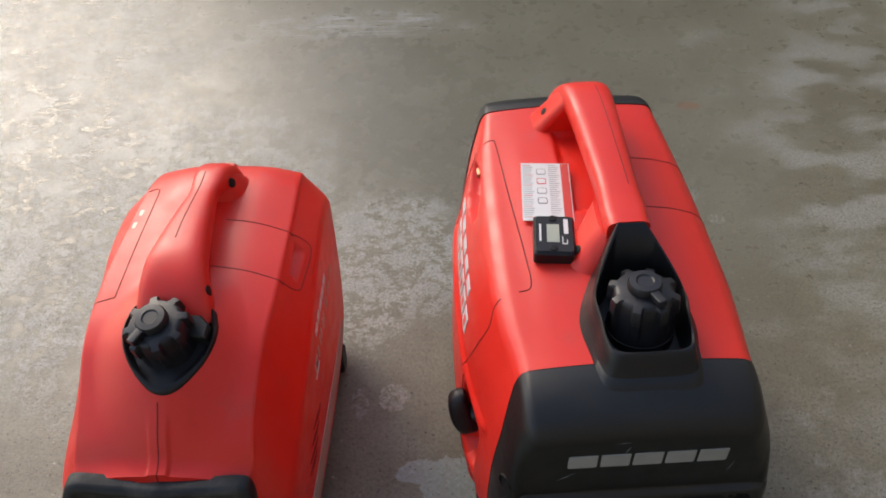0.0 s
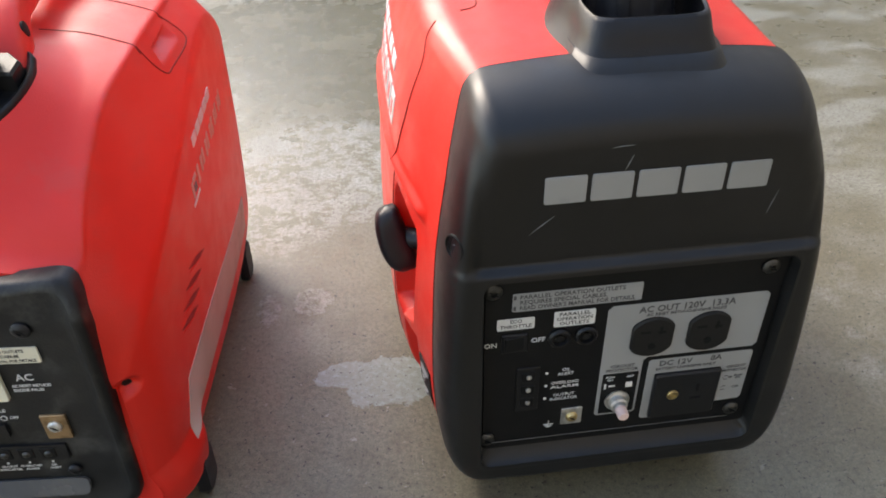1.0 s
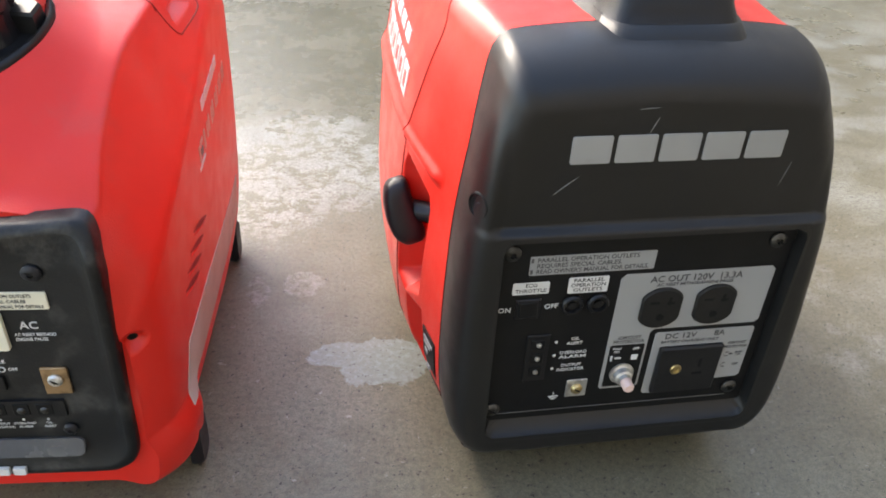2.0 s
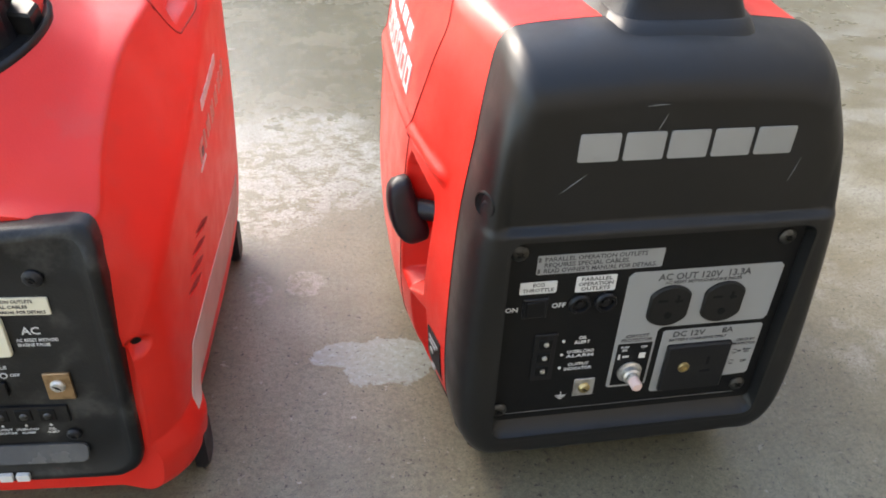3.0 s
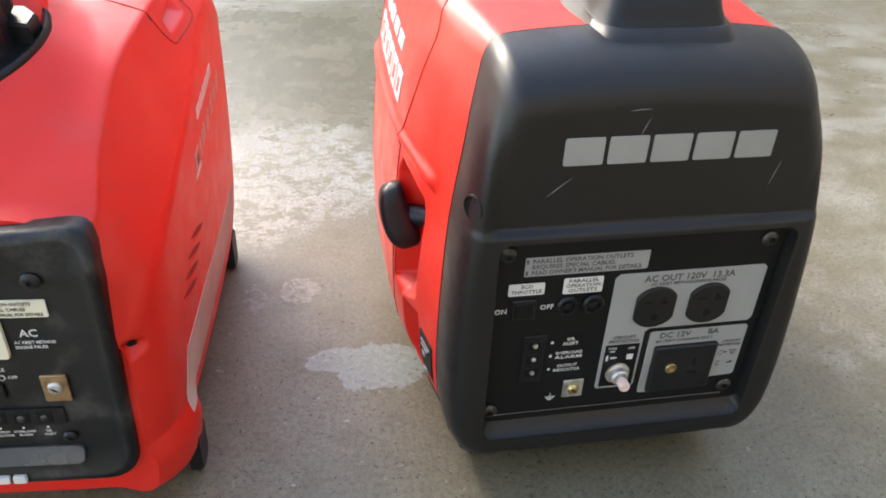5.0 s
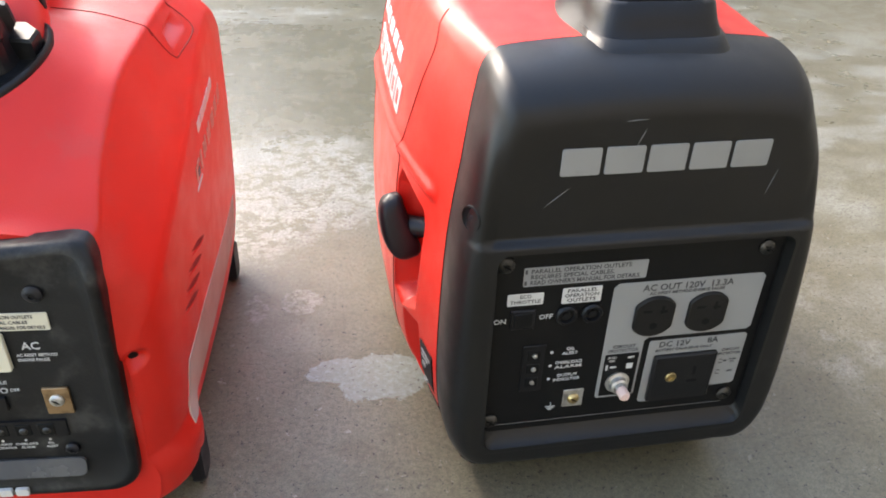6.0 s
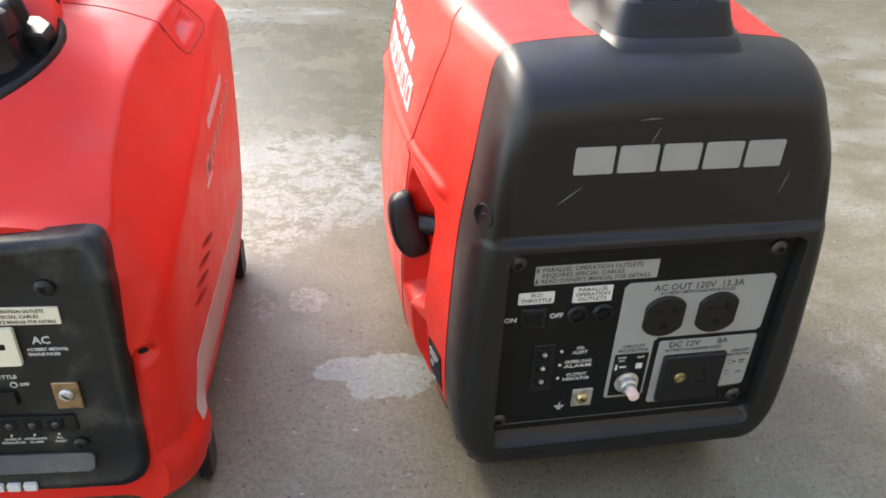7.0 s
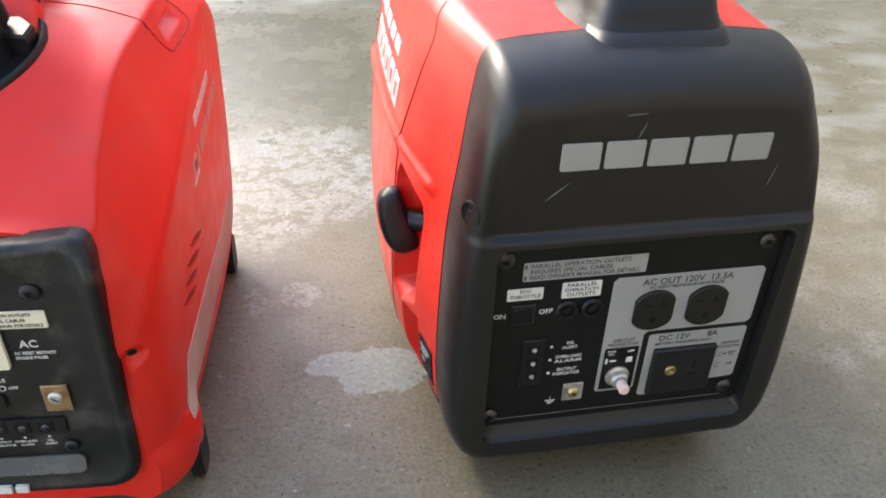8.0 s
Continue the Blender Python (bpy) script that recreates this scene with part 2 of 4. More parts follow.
def interp(table, v):
    """Smooth reading of a short table of (position, value)."""
    n = len(table)
    if v <= table[0][0]:
        return table[0][1]
    if v >= table[-1][0]:
        return table[-1][1]
    k = max(i for i in range(n - 1) if table[i][0] <= v)
    (a, p), (c, q) = table[k], table[k + 1]
    before, after = table[max(k - 1, 0)], table[min(k + 2, n - 1)]
    sp = (q - before[1]) / (c - before[0])
    sq = (after[1] - p) / (after[0] - a)
    t, h = (v - a) / (c - a), c - a
    return (2 * t**3 - 3 * t * t + 1) * p + (t**3 - 2 * t * t + t) * h * sp + (3 * t * t - 2 * t**3) * q + (t**3 - t * t) * h * sq


def step(v, lo, hi):
    t = min(max((v - lo) / (hi - lo), 0.0), 1.0)
    return t * t * (3 - 2 * t)


def round_rect(x0, x1, z0, z1, r, k=5):
    pts = []
    for cx, cz, a0 in ((x1 - r, z1 - r, 0), (x0 + r, z1 - r, 90), (x0 + r, z0 + r, 180), (x1 - r, z0 + r, 270)):
        for i in range(k + 1):
            a = radians(a0 + 90 * i / k)
            pts.append((cx + r * math.cos(a), cz + r * math.sin(a)))
    return pts


def slab(poly, y_back, y_front, edge=0.0006, m=None, bm=None):
    """A plate from an outline in x and z: its face looks along -y, with a worn bevel."""
    bm = bm or bmesh.new()
    cx, cz = sum(p[0] for p in poly) / len(poly), sum(p[1] for p in poly) / len(poly)
    w = max(max(abs(p[0] - cx), abs(p[1] - cz)) for p in poly)

    def loop(y, inset):
        s = 1 - inset / w
        return [(cx + (x - cx) * s, y, cz + (z - cz) * s) for x, z in poly]

    rows = add_loops(bm, [loop(y_back, 0), loop(y_front + edge, 0), loop(y_front, edge)], True, True)
    if m:
        bmesh.ops.transform(bm, matrix=m, verts=[v for r in rows for v in r])
    return bm


def turned(profile, n=32, m=None, bm=None, lobes=0, depth=0.0):
    """A body of revolution about z from (radius, height), optionally lobed."""
    bm = bm or bmesh.new()
    loops = []
    for r, z, *rest in profile:
        lob = rest[0] if rest else 0.0
        ring = []
        for i in range(n):
            a = 2 * math.pi * i / n
            rr = r + (lob * depth * (step(math.cos(lobes * a), 0.15, 0.55)) if lobes else 0)
            ring.append((rr * math.cos(a), rr * math.sin(a), z))
        loops.append(ring)
    rows = add_loops(bm, loops, True, True)
    if m:
        bmesh.ops.transform(bm, matrix=m, verts=[v for r in rows for v in r])
    return bm


def tube(path, radius, n=8, bm=None, flat=1.0, up=(0, 0, 1)):
    """A tube along a row of points; radius may be a list; flat squashes it along up."""
    bm = bm or bmesh.new()
    path = [Vector(p) for p in path]
    loops = []
    for i, p in enumerate(path):
        t = (path[min(i + 1, len(path) - 1)] - path[max(i - 1, 0)]).normalized()
        side = t.cross(Vector(up)).normalized()
        top = side.cross(t).normalized()
        r = radius[i] if isinstance(radius, list) else radius
        loops.append([p + r * math.cos(2 * math.pi * k / n) * side + r * flat * math.sin(2 * math.pi * k / n) * top for k in range(n)])
    add_loops(bm, loops, True, True)
    return bm


def on_skin(tree, pts, way, lift=0.0, n=60):
    """Lay a row of points on a surface, along the direction way."""
    out = []
    way = Vector(way).normalized()
    for p in spline(pts, n):
        hit, normal, _, _ = tree.ray_cast(p - way * 0.4, way)
        if hit:
            out.append(hit + normal * (lift if normal.dot(way) < 0 else -lift))
    return out


def text_mesh(body, size, width=None):
    cu = bpy.data.curves.new("text", "FONT")
    cu.body, cu.size, cu.align_x, cu.align_y, cu.extrude = body, size, "CENTER", "CENTER", 0.0001
    cu.resolution_u, cu.offset = 2, 0.014 * size
    ob = new("text", cu)
    bpy.context.view_layer.update()
    me = bpy.data.meshes.new_from_object(ob.evaluated_get(bpy.context.evaluated_depsgraph_get()))
    bpy.data.objects.remove(ob)
    bpy.data.curves.remove(cu)
    if width:
        xs = [v.co.x for v in me.vertices]
        k = width / (max(xs) - min(xs))
        for v in me.vertices:
            v.co.x *= k
    return me


def lettering(body, x, y, z, size, material, parent, width=None, name="lettering", m=None):
    me = text_mesh(body, size, width)
    me.materials.append(material)
    ob = new(name, me)
    ob.parent = parent
    ob.matrix_local = m or pose(x, y, z, 90, 0, 0)
    return ob


# ---- the place ----
def setting():
    bm = bmesh.new()
    bmesh.ops.create_grid(bm, x_segments=8, y_segments=8, size=60)
    ob = new("ground", mesh_of("ground", bm, CONCRETE))
    tagged(ob, "stained grey-brown concrete floor with pale lime bloom", "concrete floor", kind="structure")

    def wall(name, x0, x1, y0, y1, z0, z1, mat, label, cat):
        b = bmesh.new()
        bmesh.ops.create_cube(b, size=1.0)
        bmesh.ops.transform(b, matrix=Matrix.Translation(((x0 + x1) / 2, (y0 + y1) / 2, (z0 + z1) / 2)) @ Matrix.Diagonal((x1 - x0, y1 - y0, z1 - z0, 1)), verts=b.verts[:])
        tagged(new(name, mesh_of(name, b, mat)), label, cat, kind="structure")

    # unseen walls, added to shade the machines and darken reflections in the floor
    wall("unseen_wall_south", -1.3, 2.0, -2.0, -1.8, 0, 2.2, WALLPAINT, "unseen plain grey wall added to hold back southern skylight", "wall")
    wall("unseen_wall_east", 2.0, 2.2, -2.0, 5.0, 0, 3.2, WALLPAINT, "unseen plain grey wall added to dim the east side", "wall")
    wall("unseen_wall_north", -0.5, 2.0, 5.0, 5.2, 0, 3.0, WALLPAINT, "unseen plain grey wall added for dark reflections in the floor", "wall")
    wall("unseen_wall_northwest", -5.0, -0.5, 5.0, 5.2, 0, 1.7, WALLPAINT, "unseen low grey wall added for dark reflections in the floor", "wall")


setting()

# ---- the larger generator ----
from mathutils.bvhtree import BVHTree

BIG_HALF = [(0, 0.0335), (0.05, 0.0335), (0.094, 0.0342), (0.1205, 0.0415), (0.1330, 0.0630), (0.1366, 0.10), (0.1360, 0.15), (0.1320, 0.22),
            (0.1275, 0.26), (0.1190, 0.31), (0.1105, 0.345), (0.1070, 0.357), (0.1015, 0.3652), (0.091, 0.3690), (0.05, 0.3725), (0, 0.374)]
BIG_N = 600


def big_section(y, inset=0.0, swell=1.0, push=0.0):
    """One ring of the larger machine; push rolls its upper edge back."""
    out = []
    for p in mirror_loop(BIG_HALF, BIG_N):
        sx, sz = 1 - 0.55 * inset / 0.135, 1 - inset * (1.0 if p.z > 0.204 else 0.55) / 0.174
        x, z = p.x * sx * swell - 0.018 * (p.z - 0.16), 0.204 + (p.z - 0.204) * sz
        out.append((x, y + push * step(p.z, 0.315, 0.385) * 1.6, z))
    return out


def nose_drop(y, z):
    """How far the deck falls towards the front cover."""
    return 0.0045 * (1 - step(y, 0.05, 0.20)) * step(z, 0.30, 0.36)


def poly_depth(y, z, poly):
    """How far a point lies inside a convex outline: below 0 outside."""
    d = 1e9
    for (a, b), (c, e) in zip(poly, poly[1:] + poly[:1]):
        nx, nz = -(e - b), c - a
        d = min(d, ((y - a) * nx + (z - b) * nz) / math.hypot(nx, nz))
    return d


PULL_POCKET = [(0.100, 0.130), (0.135, 0.110), (0.157, 0.115), (0.157, 0.220), (0.150, 0.233), (0.094, 0.226), (0.090, 0.215)]
SWITCH_POCKET = [(0.083, 0.050), (0.127, 0.053), (0.130, 0.108), (0.092, 0.119)]


def big_body(gen):
    bm = bmesh.new()
    loops = []
    ys = [0.0445 + 0.1255 * i / 110 for i in range(110)] + [0.170 + 0.280 * i / 110 for i in range(111)]
    for y in ys:
        swell = interp([(0.044, 1.0), (0.08, 1.045), (0.11, 1.08), (0.16, 1.115), (0.24, 1.125), (0.32, 1.11), (0.40, 1.055), (0.45, 0.99)], y)
        ring = []
        for x, yy, z in big_section(y, 0.0006):
            yy += 0.0175 * (1 - step(y, 0.0445, 0.15)) * step(z, 0.29, 0.365)
            side = step(abs(x), 0.085, 0.122)
            x *= 1 + (swell - 1 + (0.036 * step(y, 0.06, 0.20) * step(0.45 - y, 0, 0.1) if x < 0 else 0)) * side
            if x < -0.09 and 0.04 < z < 0.3:
                x += 0.031 * step(poly_depth(yy, z, PULL_POCKET), -0.002, 0.015)
                x += 0.022 * step(poly_depth(yy, z, SWITCH_POCKET), -0.002, 0.011)
                # raised rib above the starter
                x -= 0.0042 * step(1 - abs(z - 0.2485) / 0.0085, 0, 1) * step(yy, 0.070, 0.085) * step(0.42 - yy, 0, 0.06)
            if x < -0.09 and z > 0.3:
                # hand pocket of the side door
                dip = step(1 - math.hypot((yy - 0.335) / 0.052, (z - 0.342) / 0.0180), 0, 0.40)
                x += 0.013 * dip
                z -= 0.006 * dip
            if abs(x) < 0.10 and z > 0.36:
                z += 0.002 * math.sin((yy - 0.05) / 0.40 * math.pi) * step(0.10 - abs(x), 0, 0.03)
                z -= 0.024 * step(1 - math.hypot((x - 0.002) / 0.045, (yy - 0.106) / 0.054), 0, 0.2)
                z -= 0.006 * step(min(x + 0.034, 0.010 - x, yy - 0.255, 0.400 - yy), 0, 0.010)
            ring.append((x, yy, z - nose_drop(y, z)))
        loops.append(ring)
    add_loops(bm, loops)
    tree = BVHTree.FromBMesh(bm)
    part("body", bm, RED, gen, "glossy red moulded plastic housing")
    # parting lines
    def seam(name, pts, way, r=0.0007, n=70):
        part(name, tube(on_skin(tree, pts, way, -0.0002, n), r, 6), SEAM, gen)

    seam("door_seam", [(-0.098, 0.155, 1), (-0.086, 0.160, 1), (-0.0865, 0.20, 1), (-0.093, 0.30, 1), (-0.098, 0.385, 1), (-0.102, 0.394, 1), (-0.112, 0.392, 1)], (0, 0, -1))
    seam("side_seam", [(-1, 0.147, 0.352), (-1, 0.138, 0.335), (-1, 0.145, 0.30), (-1, 0.158, 0.262), (-1, 0.160, 0.252), (-1, 0.163, 0.20), (-1, 0.163, 0.045)], (1, 0, 0))
    seam("door_seam", [(-1, 0.147, 0.352), (-1, 0.152, 0.362)], (1, 0, 0), n=12)
    seam("door_seam", [(-1, 0.392, 0.352), (-1, 0.380, 0.30), (-1, 0.372, 0.10)], (1, 0, 0))
    for y in (0.338, 0.255):
        seam("deck_seam", [(0.036, y + 0.006, 1), (0.075, y + 0.002, 1), (0.108, y - 0.004, 1)], (0, 0, -1), n=40)
        seam("deck_seam", [(1, y - 0.005, 0.360), (1, y - 0.006, 0.20), (1, y - 0.006, 0.06)], (-1, 0, 0), n=40)
    return tree


def big_shell(gen):
    """The charcoal front cover with its raised frame round the control panel."""
    def face(x, z):
        # the upper face sits back behind a ledge over the panel, which dies out at the west edge
        return -0.0040 + 0.0068 * step(z, 0.2500, 0.2555) * (0.35 + 0.65 * step(x, -0.120, -0.107) * step(0.1215 - x, 0, 0.013))

    def back(z):
        return 0.0455 + 0.0175 * step(z, 0.29, 0.365)

    bm = bmesh.new()
    loops = [[(x, back(z), z - nose_drop(0, z)) for x, _, z in big_section(0, 0.0045)]]
    for i in range(25):
        a = radians(90 * (1 - i / 24))
        ring = []
        soft = big_section(0, 0.034 * (1 - math.sin(a)) - 0.0005)
        tight = big_section(0, 0.034 * (1 - math.sin(a) ** 0.66) - 0.0005)
        for p, q, (ox, _, oz) in zip(soft, tight, big_section(0)):
            # the flanks turn in on a tighter edge than the top
            w = step(abs(ox), 0.095, 0.120)
            x, z = p[0] + (q[0] - p[0]) * w, p[2] + (q[2] - p[2]) * w
            y0 = face(x, z)
            turn = (1 - math.cos(a)) * (1 - w) + (1 - math.cos(a) ** 0.66) * w
            ring.append((x, y0 + (back(oz) - y0) * turn, z - nose_drop(0, oz)))
        loops.append(ring)
    rim = loops[-1]
    # the panel opening, sampled on the same rays
    def opening(x, z0, z1, y, rr):
        poly = round_rect(-x, x, z0, z1, rr, 8)
        cx, cz = 0.0, 0.158
        ring = []
        for px, _, pz in rim:
            dx, dz = px - cx, pz - cz
            best = None
            for (a, b), (c, e) in zip(poly, poly[1:] + poly[:1]):
                ex, ez = c - a, e - b
                den = dx * ez - dz * ex
                if abs(den) < 1e-12:
                    continue
                t = ((a - cx) * ez - (b - cz) * ex) / den
                s = ((a - cx) * dz - (b - cz) * dx) / den
                if t > 0 and -1e-6 <= s <= 1 + 1e-6:
                    best = t if best is None else max(best, t)
            ring.append((cx + dx * best, y, cz + dz * best))
        return ring

    def shaped(ring):
        return [(x, face(x, z), z) for x, _, z in ring]

    wide = opening(0.1098, 0.0600, 0.2505, 0.0, 0.010)
    for i in range(1, 48):
        f = i / 48
        loops.append(shaped([(ax + (bx - ax) * f, 0, az + (bz - az) * f) for (ax, _, az), (bx, _, bz) in zip(rim, wide)]))
    loops.append(shaped(wide))
    def lip(z):
        return -0.0042

    loops.append([(x, 0.5 * (face(x, z) + lip(z)), z) for x, _, z in opening(0.1092, 0.0610, 0.2495, 0.0, 0.010)])
    loops.append([(x, lip(z), z) for x, _, z in opening(0.1084, 0.0625, 0.2480, 0.0, 0.010)])
    loops.append([(x, lip(z), z) for x, _, z in opening(0.1074, 0.0650, 0.2462, 0.0, 0.009)])
    loops.append(opening(0.1066, 0.0668, 0.2445, 0.0008, 0.008))
    loops.append(opening(0.1052, 0.0765, 0.2420, 0.0060, 0.007))
    add_loops(bm, loops)
    skin = BVHTree.FromBMesh(bm)
    part("front_cover", bm, SHELL, gen, "matt charcoal plastic front cover, lightly scratched", sharp=50)
    gap = [(x, back(z) + 0.0004, z - nose_drop(0, z)) for x, _, z in big_section(0, 0.0002)][::4]
    part("cover_gap", tube(gap + gap[:2], 0.0009, 6, up=(0, 1, 0)), PANEL, gen, "dark joint behind the front cover")
    # rear cover
    bm = bmesh.new()
    loops = []
    for i in range(9):
        a = radians(90 * i / 8)
        loops.append(big_section(0.4505 + 0.05 * math.sin(a), -0.0003 + 0.04 * (1 - math.cos(a)), 1.0, 0))
    add_loops(bm, loops, True, True)
    part("rear_cover", bm, SHELL, gen, "matt charcoal plastic rear cover")
    # screw wells in the cover's shoulders, coloured black to stand for recess shade
    for s in (-1,):
        hit, nor, _, _ = skin.ray_cast(Vector((s * 0.1247, -0.3, 0.269)), Vector((0, 1, 0)))
        nor = Vector((s * 0.86, -0.50, 0.06)).normalized()
        m = Matrix.Translation(hit - nor * 0.0002) @ nor.to_track_quat("Z", "Y").to_matrix().to_4x4()
        part("screw_well", turned([(0.0092, -0.006), (0.0090, 0.0004), (0.0082, 0.0008), (0.0074, -0.0006), (0.0001, -0.0012)], 24, m), PANEL, gen, "screw well blackened for recess shade")
        part("cover_screw", turned([(0.0044, -0.003), (0.0044, 0.0002), (0.0034, 0.0008), (0.0001, 0.0006)], 14, m @ pose(0.0010, -0.0012, -0.0004)), RUBBER, gen, "screw blackened for recess shade")
    # emblem: five plain silver shapes in a row
    z0, z1, y = 0.2995, 0.3185, 0.0024
    shapes = [
        round_rect(x0, x0 + 0.0260, z0, z1, 0.0015, 3) for x0 in (-0.066, -0.0370, -0.0080, 0.0210, 0.0500)
    ]
    for k, poly in enumerate(shapes):
        poly = [(x - 0.0045, z) for x, z in poly]
        part("emblem", slab(poly, y + 0.002, y - 0.0004, 0.0002), SILVER, gen, "plain silver emblem shape" if k == 0 else "")
    for a, b in (((-0.079, 0.277), (-0.062, 0.291)), ((0.0765, 0.277), (0.0815, 0.296)), ((-0.032, 0.335), (-0.017, 0.336)), ((-0.022, 0.318), (-0.017, 0.330))):
        bm = tube([(a[0], 0.0030, a[1]), ((a[0] + b[0]) / 2, 0.0027, (a[1] + b[1]) / 2 + 0.0004), (b[0], 0.0030, b[1])], [0.0002, 0.0004, 0.0002], 6)
        part("scratch", bm, SCUFF, gen, "pale scratch in the plastic")


def philips(gen, x, y, z, r=0.0062, mat=None, name="panel_screw"):
    bm = turned([(r, 0), (r, 0.0012), (r * 0.75, 0.0026), (r * 0.35, 0.003), (r * 0.32, 0.0012), (0.0001, 0.0012)], 20, pose(x, y, z, 90, 0, 0))
    ob = part(name, bm, mat or DARKSTEEL, gen)
    bm = slab([(-r * 0.6, -r * 0.1), (r * 0.6, -r * 0.1), (r * 0.6, r * 0.1), (-r * 0.6, r * 0.1)], 0.0, -0.0004, 0.0001, pose(x, y - 0.0026, z, 0, 35, 0))
    part("slot", bm, PANEL, ob)
    return ob


def bars(parent, rows, y, height, material, name="print_bar"):
    """Writing too small to read: plain bars (x0, x1, z)."""
    for x0, x1, z in rows:
        part(name, slab([(x0, z - height / 2), (x1, z - height / 2), (x1, z + height / 2), (x0, z + height / 2)], y, y - 0.0002, 0.00005), material, parent)


def big_panel(gen):
    Y = 0.004
    panel = part("control_panel", slab(round_rect(-0.1005, 0.1105, 0.0765, 0.2415, 0.004), Y + 0.004, Y, 0.0008), PANEL, gen, "black control panel with white printing")
    panel.location.x = -0.005

    def label(x0, x1, z0, z1, mat=WHITELAB, r=0.001, name="label_plate"):
        return part(name, slab(round_rect(x0, x1, z0, z1, r, 2), Y + 0.001, Y - 0.0005, 0.0001), mat, panel)

    a = label(-0.0815, 0.008, 0.2145, 0.2300, GREYLAB)
    yt = Y - 0.0006
    for k, (txt, w) in enumerate((("PARALLEL OPERATION OUTLETS", 0.072), ("REQUIRES SPECIAL CABLES.", 0.060), ("READ OWNER'S MANUAL FOR DETAILS.", 0.080))):
        x = -0.0765 + w / 2
        lettering(txt, x, yt, 0.2268 - 0.0047 * k, 0.0048, INK, a, w)
        if k != 1:
            bars(a, [(-0.0808, -0.0790, 0.2268 - 0.0047 * k)], Y - 0.0004, 0.0036, INK)
    a = label(-0.0915, -0.0655, 0.1985, 0.2085)
    lettering("ECO", -0.0785, yt, 0.2060, 0.0042, INK, a)
    lettering("THROTTLE", -0.0785, yt, 0.2015, 0.0042, INK, a, 0.022)
    a = label(-0.0520, -0.0230, 0.1970, 0.2105)
    for k, (txt, w) in enumerate((("PARALLEL", 0.022), ("OPERATION", 0.025), ("OUTLETS", 0.021))):
        lettering(txt, -0.0375, yt, 0.2080 - 0.0041 * k, 0.0042, INK, a, w)
    lettering("ON", -0.0955, Y - 0.0002, 0.1852, 0.0058, WHITEINK, panel)
    lettering("OFF", -0.0620, Y - 0.0002, 0.1865, 0.0058, WHITEINK, panel)
    sw = part("rocker_switch", slab(round_rect(-0.0880, -0.0700, 0.1775, 0.1945, 0.001), Y + 0.002, Y - 0.0016, 0.0008), BLACK, panel, "black throttle rocker switch")
    part("rocker", slab(round_rect(-0.0862, -0.0718, 0.1795, 0.1925, 0.001), 0.004, -0.0012, 0.0008, pose(0, Y - 0.0012, 0, 0, 0, 0) @ pose(-0.079, 0, 0.186, 0, 0, 7) @ pose(0.079, 0, -0.186)), PANEL, sw)
    for x in (-0.0472, -0.0282):
        j = part("parallel_jack", turned([(0.0082, 0), (0.0082, 0.002), (0.0070, 0.0036), (0.0056, 0.0036), (0.0050, 0.0008), (0.0001, 0.0008)], 28, pose(x, Y, 0.1872, 90)), BLACK, panel, "black round parallel jack")
        part("socket_core", turned([(0.0030, 0.0006), (0.0028, 0.0024), (0.0001, 0.0026)], 14, pose(x, Y, 0.1872, 90)), BLACK, j)
    # grey printed fields
    ac = [(-0.0105, 0.2105), (-0.0140, 0.2070), (-0.0140, 0.1035), (-0.0120, 0.1015), (0.0155, 0.1015), (0.0175, 0.1035), (0.0175, 0.1555), (0.0205, 0.1585), (0.0995, 0.1585), (0.1025, 0.1615), (0.1025, 0.2075), (0.0995, 0.2105)]
    field = part("ac_field", slab(ac, Y + 0.001, Y - 0.0004, 0.0001), GREYLAB, panel, "grey printed mains field")
    dc = [(0.0240, 0.1545), (0.0225, 0.1530), (0.0225, 0.0945), (0.0245, 0.0925), (0.0790, 0.0925), (0.0808, 0.0945), (0.0808, 0.1025), (0.1000, 0.1035), (0.1020, 0.1055), (0.1020, 0.1525), (0.1000, 0.1545)]
    dfield = part("dc_field", slab(dc, Y + 0.001, Y - 0.0004, 0.0001), GREYLAB, panel, "grey printed battery charging field")
    lettering("AC OUT 120V  13.3A", 0.0430, yt, 0.2045, 0.0078, INK, field, 0.070)
    lettering("AC RESET METHOD:ENGINE PAUSE", 0.0430, yt, 0.1995, 0.0036, INK, field, 0.058)
    lettering("DC 12V", 0.0430, yt, 0.1500, 0.0072, INK, dfield, 0.025)
    lettering("8A", 0.0740, yt, 0.1503, 0.0072, INK, dfield, 0.009)
    lettering("BATTERY CHARGING ONLY", 0.0515, yt, 0.1445, 0.0034, INK, dfield, 0.046)
    lettering("CIRCUIT", 0.0025, yt, 0.1520, 0.0040, INK, field, 0.018)
    lettering("PROTECTOR", 0.0025, yt, 0.1480, 0.0040, INK, field, 0.024)
    lettering("CIRCUIT", 0.0915, yt, 0.1390, 0.0034, INK, dfield, 0.015)
    lettering("PROTECTOR", 0.0910, yt, 0.1350, 0.0034, INK, dfield, 0.019)
    lettering("PUSH", 0.0955, yt, 0.1288, 0.0026, INK, dfield)
    lettering("ON", 0.0955, yt, 0.1262, 0.0026, INK, dfield)
    lettering("OFF", 0.0955, yt, 0.1165, 0.0030, INK, dfield)
    for z in (0.1275, 0.1165):
        bars(dfield, [(0.0835, 0.0842, z), (0.0842, 0.0872, z + 0.0018), (0.0842, 0.0872, z - 0.0018)], Y - 0.0004, 0.0006, INK)
    bars(dfield, [(0.0878, 0.0908, 0.1275)], Y - 0.0004, 0.0014, INK)
